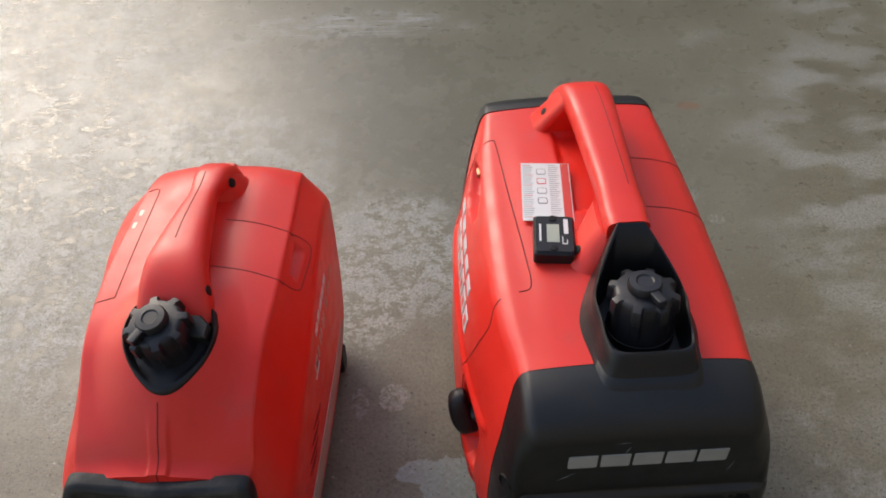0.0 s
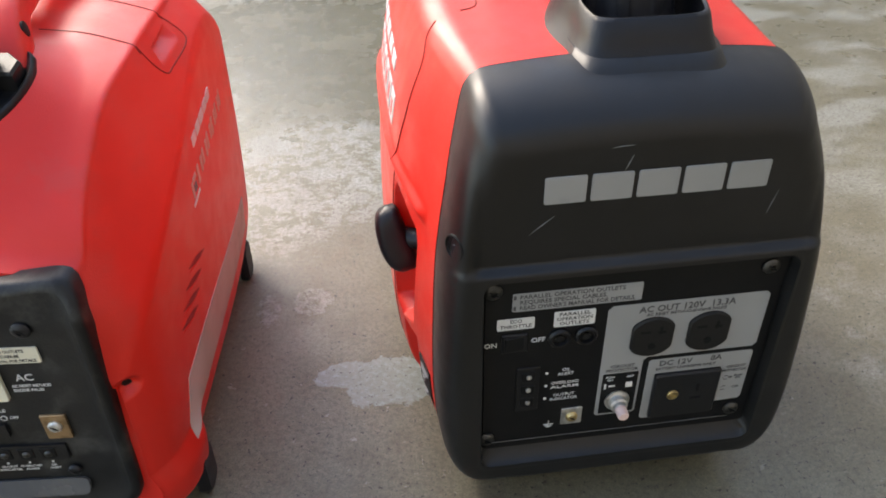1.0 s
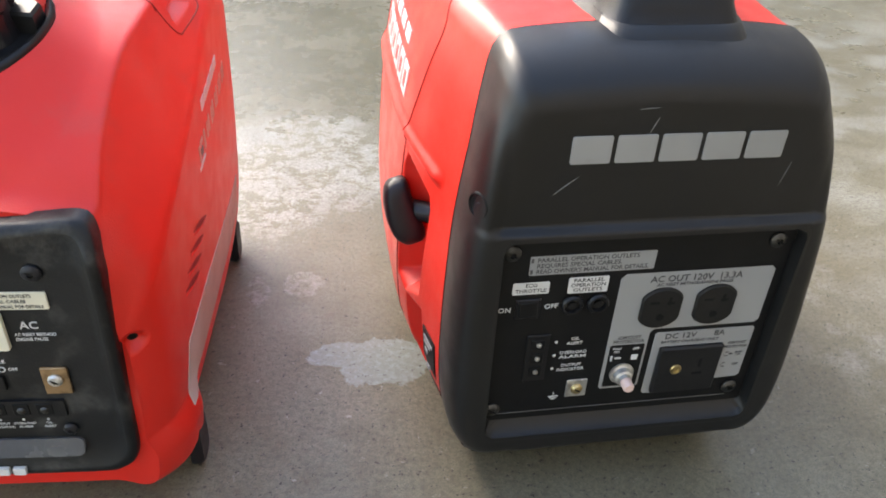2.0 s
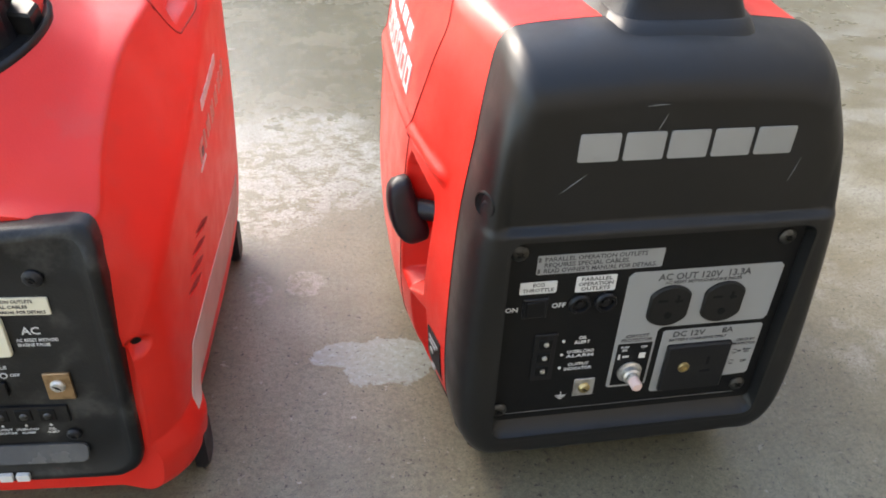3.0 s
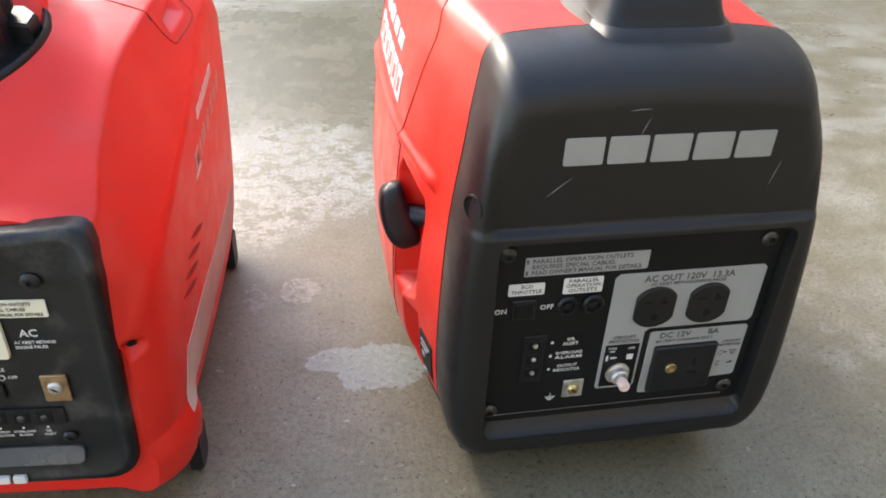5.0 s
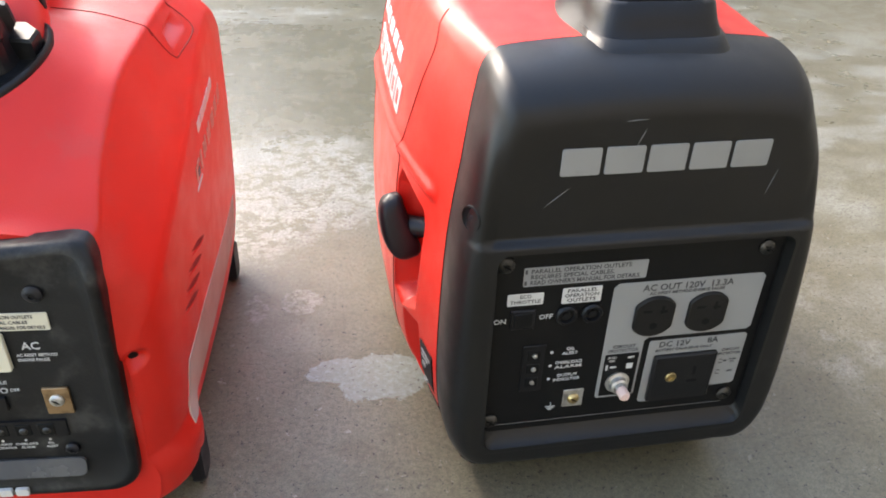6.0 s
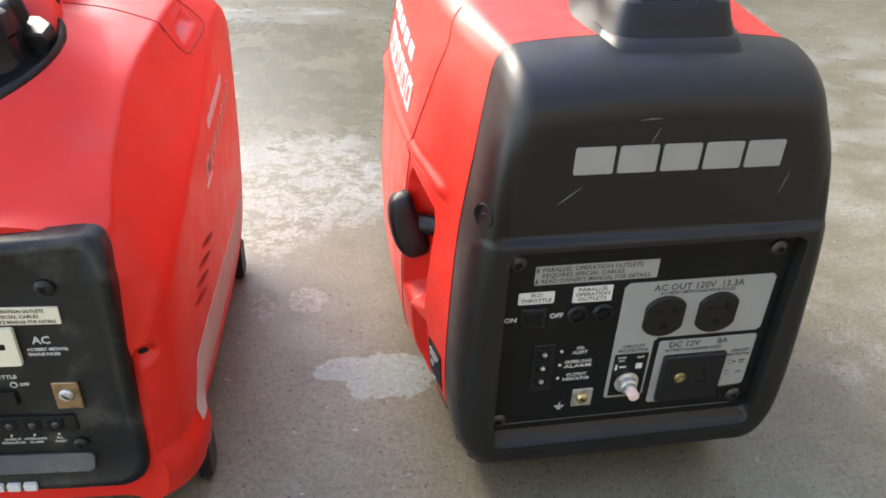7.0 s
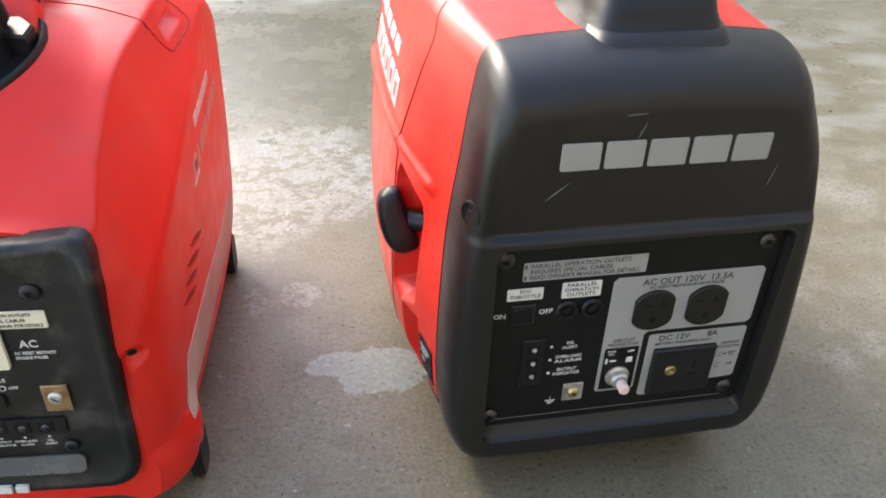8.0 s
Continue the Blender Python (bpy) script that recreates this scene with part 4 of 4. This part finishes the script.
def small_ring(y):
    zt, w = interp(TOP, y), interp(WIDE, y)
    base = interp([(0.0, 0.034), (0.03, 0.032), (0.40, 0.034), (0.455, 0.07)], y)
    z2 = interp([(0.0, 0.150), (0.02, 0.200), (0.06, 0.224), (0.112, 0.242), (0.167, 0.260), (0.247, 0.291), (0.30, 0.302), (0.36, 0.298), (0.42, 0.262), (0.455, 0.21)], y)
    x1 = interp([(0.0, 0.104), (0.02, 0.094), (0.06, 0.087), (0.10, 0.0875), (0.13, 0.0895), (0.20, 0.0925), (0.455, 0.090)], y)
    e = zt - 0.012
    low = base + 0.014
    half = [(0, base), (0.06, base), (0.098, base + 0.002), (0.113, low), (0.1195, low + 0.45 * (z2 - low)), (0.1205, z2 - 0.008), (0.1190, z2), (0.1165, z2 + 0.006),
            (x1 + 0.0022, e - 0.004), (x1, e), (x1 - 0.004, e + 0.0018), (0.05, zt - 0.002), (0, zt)]
    return [(p.x * w, y, p.z) for p in mirror_fixed(half, (14, 10, 8, 60, 60, 5, 5, 34, 5, 5, 36, 44))]


def small_body(gen):
    bm = bmesh.new()
    loops = []
    ys = [0.006 + 0.039 * i / 60 for i in range(60)] + [0.045 + 0.130 * i / 130 for i in range(130)] + [0.175 + 0.277 * i / 90 for i in range(91)]
    for y in ys:
        ring = []
        for x, yy, z in small_ring(y):
            yy += 0.015 * step(z, 0.225, 0.262) * (1 - step(y, 0.006, 0.055))
            up = step(z, 0.24, 0.27)
            # hump that carries the filler and the handle's front foot
            d = math.hypot((x - 0.0) / 0.062, (yy - 0.125) / 0.085)
            z += up * 0.024 * step(1.25 - d, 0, 1)
            z -= up * 0.060 * step(poly_depth(x, yy, WELL_HOLE), 0.0, 0.003)
            # narrow ridge down the nose
            z += up * 0.0035 * step(1 - abs(x) / 0.012, 0.0, 0.35) * step(0.070 - yy, 0, 0.03)
            # latch recess of the cover
            if x > 0.07:
                q = [(0.227, 0.308), (0.273, 0.312), (0.277, 0.326), (0.231, 0.323)]
                x -= 0.008 * step(poly_depth(yy, z, q), 0.0, 0.007)
            # fairing that runs out to the front feet
            f = 0.85 * step(0.078 - z, 0, 0.018) * step(0.088 - yy, 0, 0.03) * step(abs(x), 0.05, 0.10)
            x *= 1 + 0.10 * f
            z -= 0.012 * step(abs(x), 0.065, 0.095) * step(0.080 - yy, 0, 0.02) * step(0.075 - z, 0, 0.03)
            # screw dimple beside the panel
            if y < 0.04 and x > 0.07:
                dip = 0.0085 * step(1 - math.hypot(x - 0.0995, z - 0.1665) / 0.0098, 0, 0.9)
                x, yy = x - 0.45 * dip, yy + 0.89 * dip
            ring.append((x, yy, z))
        loops.append(ring)
    add_loops(bm, loops, True, True)
    tree = BVHTree.FromBMesh(bm)
    part("body", bm, RED, gen, "scuffed red moulded plastic housing")

    def seam(name, pts, way, r=0.0006, n=60):
        part(name, tube(on_skin(tree, pts, way, -0.0002, n), r, 6), SEAM, gen)

    seam("nose_seam", [(0, 0.016, 1), (0, 0.045, 1), (0, 0.070, 1)], (0, 0, -1))
    for y in (0.292, 0.220):
        seam("deck_seam", [(0.022, y, 1), (0.06, y - 0.003, 1), (0.0965, y - 0.009, 1)], (0, 0, -1))
    seam("cover_seam", [(1, 0.284, 0.331), (1, 0.287, 0.318), (1, 0.279, 0.3085), (1, 0.236, 0.3035), (1, 0.224, 0.3035), (1, 0.2165, 0.314), (1, 0.2125, 0.331)], (-1, 0, 0), 0.0007)
    # louvres: a dark slit with a raised lip below each
    for k in range(4):
        yc, zc = ((0.152, 0.1705), (0.134, 0.1630), (0.119, 0.1545), (0.1065, 0.1460))[k]
        row = [(1, yc - 0.024, zc + 0.0075), (1, yc, zc + 0.001), (1, yc + 0.022, zc - 0.0060)]
        fine = [0.0004 + 0.0016 * math.sin(math.pi * i / 19) for i in range(20)]
        slit = part("louvre", tube(on_skin(tree, row, (-1, 0, 0), -0.0004, 20), fine, 8), SEAM, gen)
        low = [(x, y - 0.002, z - 0.0030) for x, y, z in row]
        part("lip", tube(on_skin(tree, low, (-1, 0, 0), -0.0006, 20), [0.0003 + 0.0014 * math.sin(math.pi * i / 19) for i in range(20)], 8), RED, slit)
    hit, nor, _, _ = tree.ray_cast(Vector((0.0965, -0.3, 0.1655)), Vector((0, 1, 0)))
    m = Matrix.Translation(hit) @ Vector((0.45, -0.89, 0)).normalized().to_track_quat("Z", "Y").to_matrix().to_4x4()
    part("screw_hole", turned([(0.0040, -0.004), (0.0040, 0.0010), (0.0001, 0.0010)], 16, m), PANEL, gen, "dark screw hole")
    seam("cover_seam", [(-0.086, 0.352, 1), (-0.072, 0.350, 1), (-0.070, 0.30, 1), (-0.070, 0.19, 1), (-0.073, 0.182, 1), (-0.100, 0.178, 1)], (0, 0, -1))
    seam("cover_seam", [(-1, 0.178, 0.31), (-1, 0.170, 0.22), (-1, 0.168, 0.08)], (1, 0, 0))
    for y, x in ((0.312, -0.0815), (0.291, -0.0835)):
        hit, nor, _, _ = tree.ray_cast(Vector((x, y, 0.6)), Vector((0, 0, -1)))
        part("cover_mark", slab(round_rect(-0.0022, 0.0022, -0.005, 0.005, 0.001, 2), 0.001, -0.0005, 0.0002, Matrix.Translation(hit) @ pose(0, 0, 0, -90, 0, 0)), CREAM, gen, "small yellowed mark")
    return tree


def small_front(gen):
    """Black control panel with its deep frame."""
    def ring(s, y):
        half = [(0, 0.050), (0.06, 0.0505), (0.076, 0.053), (0.0875, 0.065), (0.0905, 0.090), (0.0915, 0.16), (0.0925, 0.235), (0.0895, 0.256), (0.080, 0.2635), (0.05, 0.2615), (0, 0.259)]
        out = []
        for p in mirror_loop(half, 160):
            z = 0.155 + (p.z - 0.155) * (1 - (1 - s) * 0.92)
            out.append((p.x * s, y + 0.012 * step(z, 0.236, 0.268), z))
        return out

    bm = bmesh.new()
    loops = [ring(1.0, 0.014), ring(1.0, 0.0035), ring(0.995, 0.0010), ring(0.984, -0.0006), ring(0.960, -0.0014), ring(0.930, -0.0014), ring(0.922, -0.0008)]
    inner = []
    for x, _, z in ring(0.922, 0):
        inner.append((x * 0.92, 0.004, 0.158 + (z - 0.158) * (0.83 if z > 0.158 else 0.78)))
    loops.append(inner)
    add_loops(bm, loops, False, True)
    frame_part = part("control_panel", bm, FRAMEBLACK, gen, "black control panel with dusty frame", sharp=45)
    Y = 0.0035

    def plate(x0, x1, z0, z1, mat, name, label="", up=0.0006, r=0.001, parent=None):
        return part(name, slab(round_rect(x0, x1, z0, z1, r, 3), Y + 0.002, Y - up, min(0.0004, up / 2)), mat, parent or frame_part, label)

    a = plate(-0.004, 0.0555, 0.2020, 0.2155, CREAM, "label_plate", "worn cream label")
    yt = Y - 0.0008
    for k, (txt, w) in enumerate((("PARALLEL OPERATION OUTLETS", 0.046), ("REQUIRES SPECIAL CABLES", 0.042), ("READ OWNER'S MANUAL FOR DETAILS", 0.052))):
        lettering(txt, 0.0005 + w / 2, yt, 0.2128 - 0.0042 * k, 0.0036, INK, a, w)
    o = plate(-0.050, 0.0245, 0.1690, 0.2000, CREAM, "outlet", "cream double mains outlet", 0.0025, 0.002)
    for x in (-0.030, 0.004):
        for dz, dx, w, h in ((0.006, -0.004, 0.009, 0.0022), (-0.006, -0.004, 0.009, 0.0022), (0.001, 0.0105, 0.0055, 0.0048)):
            part("slot", slab(round_rect(x + dx - w / 2, x + dx + w / 2, 0.1845 + dz - h / 2, 0.1845 + dz + h / 2, 0.0006, 2), Y, Y - 0.0027, 0.0001), PANEL, o)
    lettering("AC", 0.0395, Y - 0.0002, 0.1885, 0.0085, WHITEINK, frame_part)
    lettering("AC RESET METHOD", 0.0420, Y - 0.0002, 0.1810, 0.0036, WHITEINK, frame_part, 0.026)
    lettering("ENGINE PAUSE", 0.0390, Y - 0.0002, 0.1770, 0.0036, WHITEINK, frame_part, 0.020)
    lettering("THROTTLE", 0.0060, Y - 0.0002, 0.1580, 0.0040, WHITEINK, frame_part, 0.022)
    lettering("OFF", 0.0205, Y - 0.0002, 0.1510, 0.0036, WHITEINK, frame_part)
    part("off_mark", turned([(0.0024, 0), (0.0024, 0.0003), (0.0016, 0.0003), (0.0015, 0.0001), (0.0001, 0.0001)], 16, pose(0.0135, Y, 0.1510, 90)), WHITEINK, frame_part)
    part("off_mark", turned([(0.0016, 0), (0.0016, 0.0004), (0.0001, 0.0004)], 16, pose(0.0135, Y, 0.1510, 90)), PANEL, frame_part)
    s = plate(-0.010, 0.0130, 0.1330, 0.1455, BLACK, "rocker_switch", "black rocker switch", 0.002)
    g = plate(0.0375, 0.0550, 0.1285, 0.1520, TARNISH, "earth_plate", "tarnished brass earth plate", 0.0012)
    philips(g, 0.0460, Y - 0.0012, 0.1415, 0.0050, STEEL, "earth_screw")
    blk = plate(-0.050, 0.0470, 0.1070, 0.1225, BLACK, "indicator_block", "black row of indicator lamps", 0.0015)
    for x in (-0.040, -0.016, 0.002, 0.0175, 0.0330):
        w = plate(x - 0.0055, x + 0.0055, 0.1095, 0.1200, PANEL, "lamp_window", "", 0.0022, 0.001, blk)
        part("lamp", turned([(0.0030, 0), (0.0022, 0.0012), (0.0001, 0.0018)], 12, pose(x, Y - 0.0022, 0.1140, 90)), DARKSTEEL, w)
    for x, t1, t2 in ((0.0005, "OUTPUT", "INDICATOR"), (0.0160, "OVERLOAD", "ALARM"), (0.0325, "OIL", "ALERT")):
        part("marker_dot", turned([(0.0010, 0), (0.0010, 0.0003), (0.0001, 0.0003)], 10, pose(x, Y, 0.1035, 90)), WHITEINK, frame_part)
        lettering(t1, x, Y - 0.0002, 0.0998, 0.0029, WHITEINK, frame_part)
        lettering(t2, x, Y - 0.0002, 0.0965, 0.0029, WHITEINK, frame_part)
    part("rating_strip", slab(round_rect(-0.060, 0.053, -0.0075, 0.0075, 0.005, 5), 0.002, -0.0010, 0.0004, pose(0, 0.0008, 0.0775, -17)), DUSTY, frame_part, "dusty worn rating strip")
    for x, z, r in ((0.0510, 0.2305, 0.0062), (0.0460, 0.0940, 0.0050), (-0.0535, 0.2305, 0.0062)):
        philips(frame_part, x, Y - 0.0004, z, r, RUBBER)
    for k in range(5):
        x = -0.040 + 0.0115 * k
        part("emblem", slab(round_rect(x - 0.006, x + 0.003, 0.0540, 0.0605, 0.0008, 2), -0.001, -0.0040, 0.0002), WHITELAB, frame_part, "plain white emblem shape" if k == 0 else "")


def small_top(gen):
    bm = bmesh.new()
    keys = [(0.149, 0.3400, 0.0400, 0.0160), (0.158, 0.3500, 0.0350, 0.0170), (0.168, 0.3585, 0.0245, 0.0160), (0.181, 0.3660, 0.0185, 0.0130), (0.198, 0.3705, 0.0155, 0.0105), (0.216, 0.3712, 0.0155, 0.0100), (0.26, 0.3705, 0.0150, 0.0098),
            (0.320, 0.3670, 0.0172, 0.0102), (0.345, 0.3610, 0.0185, 0.0120), (0.360, 0.350, 0.022, 0.014), (0.366, 0.334, 0.026, 0.015)]
    path = spline([(0.004 * step(0.20 - k[0], 0, 0.05), k[0], k[1]) for k in keys], 56)
    wid = spline([(k[2], k[3], 0) for k in keys], 56)
    loops = []
    for i, p in enumerate(path):
        t = (path[min(i + 1, 55)] - path[max(i - 1, 0)]).normalized()
        up = Vector((1, 0, 0)).cross(t).normalized()
        ring = []
        for k in range(28):
            a = 2 * math.pi * k / 28
            ca, sa = math.cos(a), math.sin(a)
            ring.append(p + Vector((1, 0, 0)) * wid[i].x * math.copysign(abs(ca) ** 0.62, ca) + up * wid[i].y * math.copysign(abs(sa) ** 0.62, sa))
        loops.append(ring)
    add_loops(bm, loops, True, True)
    handle = part("carrying_handle", bm, RED, gen, "red moulded carrying handle")
    gusset(handle, [(0.334, -0.034, 0.038, 0.318, 0.382), (0.346, -0.028, 0.032, 0.323, 0.374), (0.356, -0.022, 0.026, 0.326, 0.366), (0.3665, -0.0160, 0.0185, 0.322, 0.354)])
    part("handle_seam", tube([(p.x - 0.004, p.y, p.z + wid[i].y) for i, p in enumerate(path) if 17 < i < 46], 0.0005, 6), SEAM, handle)
    for foot, y, z in zip([handle] + [c for c in handle.children if c.name.startswith("handle_foot")], (0.168, 0.336), (0.3580, 0.3600)):
        grip = BVHTree.FromPolygons([tuple(v.co) for v in foot.data.vertices], [tuple(p.vertices) for p in foot.data.polygons])
        hit, nor, _, _ = grip.ray_cast(Vector((0.4, y, z + 0.16)), Vector((-0.92, 0, -0.39)))
        if not hit:
            continue
        nor = nor if nor.x > 0 else -nor
        m = Matrix.Translation(hit) @ nor.to_track_quat("Z", "Y").to_matrix().to_4x4()
        part("screw_hole", turned([(0.0056, -0.004), (0.0056, 0.0003), (0.0050, 0.0005), (0.0001, 0.0005)], 18, m), PANEL, gen, "dark screw hole in the handle foot")
    part("rear_ridge", slab(round_rect(-0.010, 0.012, 0.352, 0.395, 0.005, 4), 0.01, -0.005, 0.004, pose(0, 0, 0.3395, -90, 0, 0)), RED, gen)
    # filler well, tilted with the nose
    m = pose(0.004, 0.120, 0.3385, 15, 0, 0)
    bm = bmesh.new()
    loops = []
    for s, z in ((1.13, -0.034), (1.125, -0.001), (1.11, 0.0016), (1.07, 0.0022), (1.02, 0.0014), (0.98, 0.0000), (0.92, -0.001), (0.82, -0.001)):
        ring = []
        for v in spline([(x, y, 0) for x, y in WELL], 80, True):
            p = m @ Vector((v.x * s, v.y * s, z))
            # the outer lip lies on the hump round the well
            deck = interp(TOP, p.y) + 0.024 * step(1.25 - math.hypot(p.x / 0.062, (p.y - 0.125) / 0.085), 0, 1)
            w = step(s, 0.90, 1.09)
            ring.append((p.x, p.y, p.z * (1 - w) + (deck + z) * w))
        loops.append(ring)
    add_loops(bm, loops, True, True)
    part("filler_well", bm, BLACK, gen, "black plastic well round the filler cap", sharp=50)
    cap(gen, pose(0.002, 0.126, 0.3330, 10, 0, -30))
    bm = slab([(0.010, 0.005), (0.038, 0.002), (0.040, 0.016), (0.030, 0.026), (0.012, 0.026)], 0.004, -0.014, 0.002, m @ pose(0, 0, 0, -90, 0, 0))
    part("vent_catch", bm, BLACK, gen, "black plastic vent catch")


def small_side(gen, tree):
    # worn band along the flank's foot
    bm = bmesh.new()
    grid = []
    for j in range(7):
        line = []
        for i in range(31):
            f = j / 6
            y = (0.050 + 0.022 * f) * (1 - i / 30) + 0.352 * i / 30
            lo, hi = 0.066, interp([(0.05, 0.112), (0.15, 0.114), (0.352, 0.104)], y)
            hit, nor, _, _ = tree.ray_cast(Vector((0.6, y, lo + (hi - lo) * f)), Vector((-1, 0, 0)))
            line.append(bm.verts.new(hit + Vector((-0.0003, 0, 0))))
        grid.append(line)
    for j in range(6):
        for i in range(30):
            bm.faces.new((grid[j][i], grid[j][i + 1], grid[j + 1][i + 1], grid[j + 1][i]))
    geo = bmesh.ops.extrude_face_region(bm, geom=bm.faces[:])
    bmesh.ops.translate(bm, vec=(0.001, 0, 0), verts=[v for v in geo["geom"] if isinstance(v, bmesh.types.BMVert)])
    part("side_label", bm, WORNLAB, gen, "faded dirty label along the flank")
    rows, mats = [], []
    for k in range(5):
        rows.append((0.207 + 0.0168 * k, 0.2200 + 0.0168 * k, 0.2445, 0.2535))
        mats.append(WHITELAB)
    for k in range(11):
        y = 0.202 + 0.0118 * k + 0.003 * (k % 2)
        rows.append((y, y + 0.0052, 0.2135 + 0.001 * (k % 3), 0.2295 - 0.0015 * (k % 2)))
        mats.append(WORNINK)
    for y0, y1, z0, z1, mat in ((0.180, 0.184, 0.214, 0.228, WORNINK), (0.187, 0.194, 0.216, 0.222, SCUFF), (0.186, 0.196, 0.225, 0.229, WORNINK), (0.176, 0.200, 0.2085, 0.2110, WHITELAB)):
        rows.append((y0, y1, z0, z1))
        mats.append(mat)
    side_marks(gen, tree, rows, -1, mats, 0.11)


def corner_feet(gen):
    for sx in (-1, 1):
        for y, xo, xc in ((0.057, 0.1165, 0.098), (0.345, 0.1080, 0.092)):
            part("rubber_foot", slab(round_rect(y - 0.014, y + 0.014, 0.0, 0.047, 0.009, 5), 0.005, -0.005, 0.003, pose(sx * xo, 0, 0, 0, 0, 90)), RUBBER, gen, "black rubber corner foot")
            part("foot_core", slab(round_rect(sx * xc - 0.014, sx * xc + 0.014, 0.010, 0.050, 0.006, 4), y + 0.014, y - 0.014, 0.003), BLACK, gen)


def small_generator():
    gen = thing("portable_generator", pose(-0.4465, 0, 0, 0, 0, -2.5), "smaller scuffed red portable inverter generator standing on concrete", "generator", "portable generators")
    tree = small_body(gen)
    small_front(gen)
    small_top(gen)
    small_side(gen, tree)
    corner_feet(gen)


small_generator()
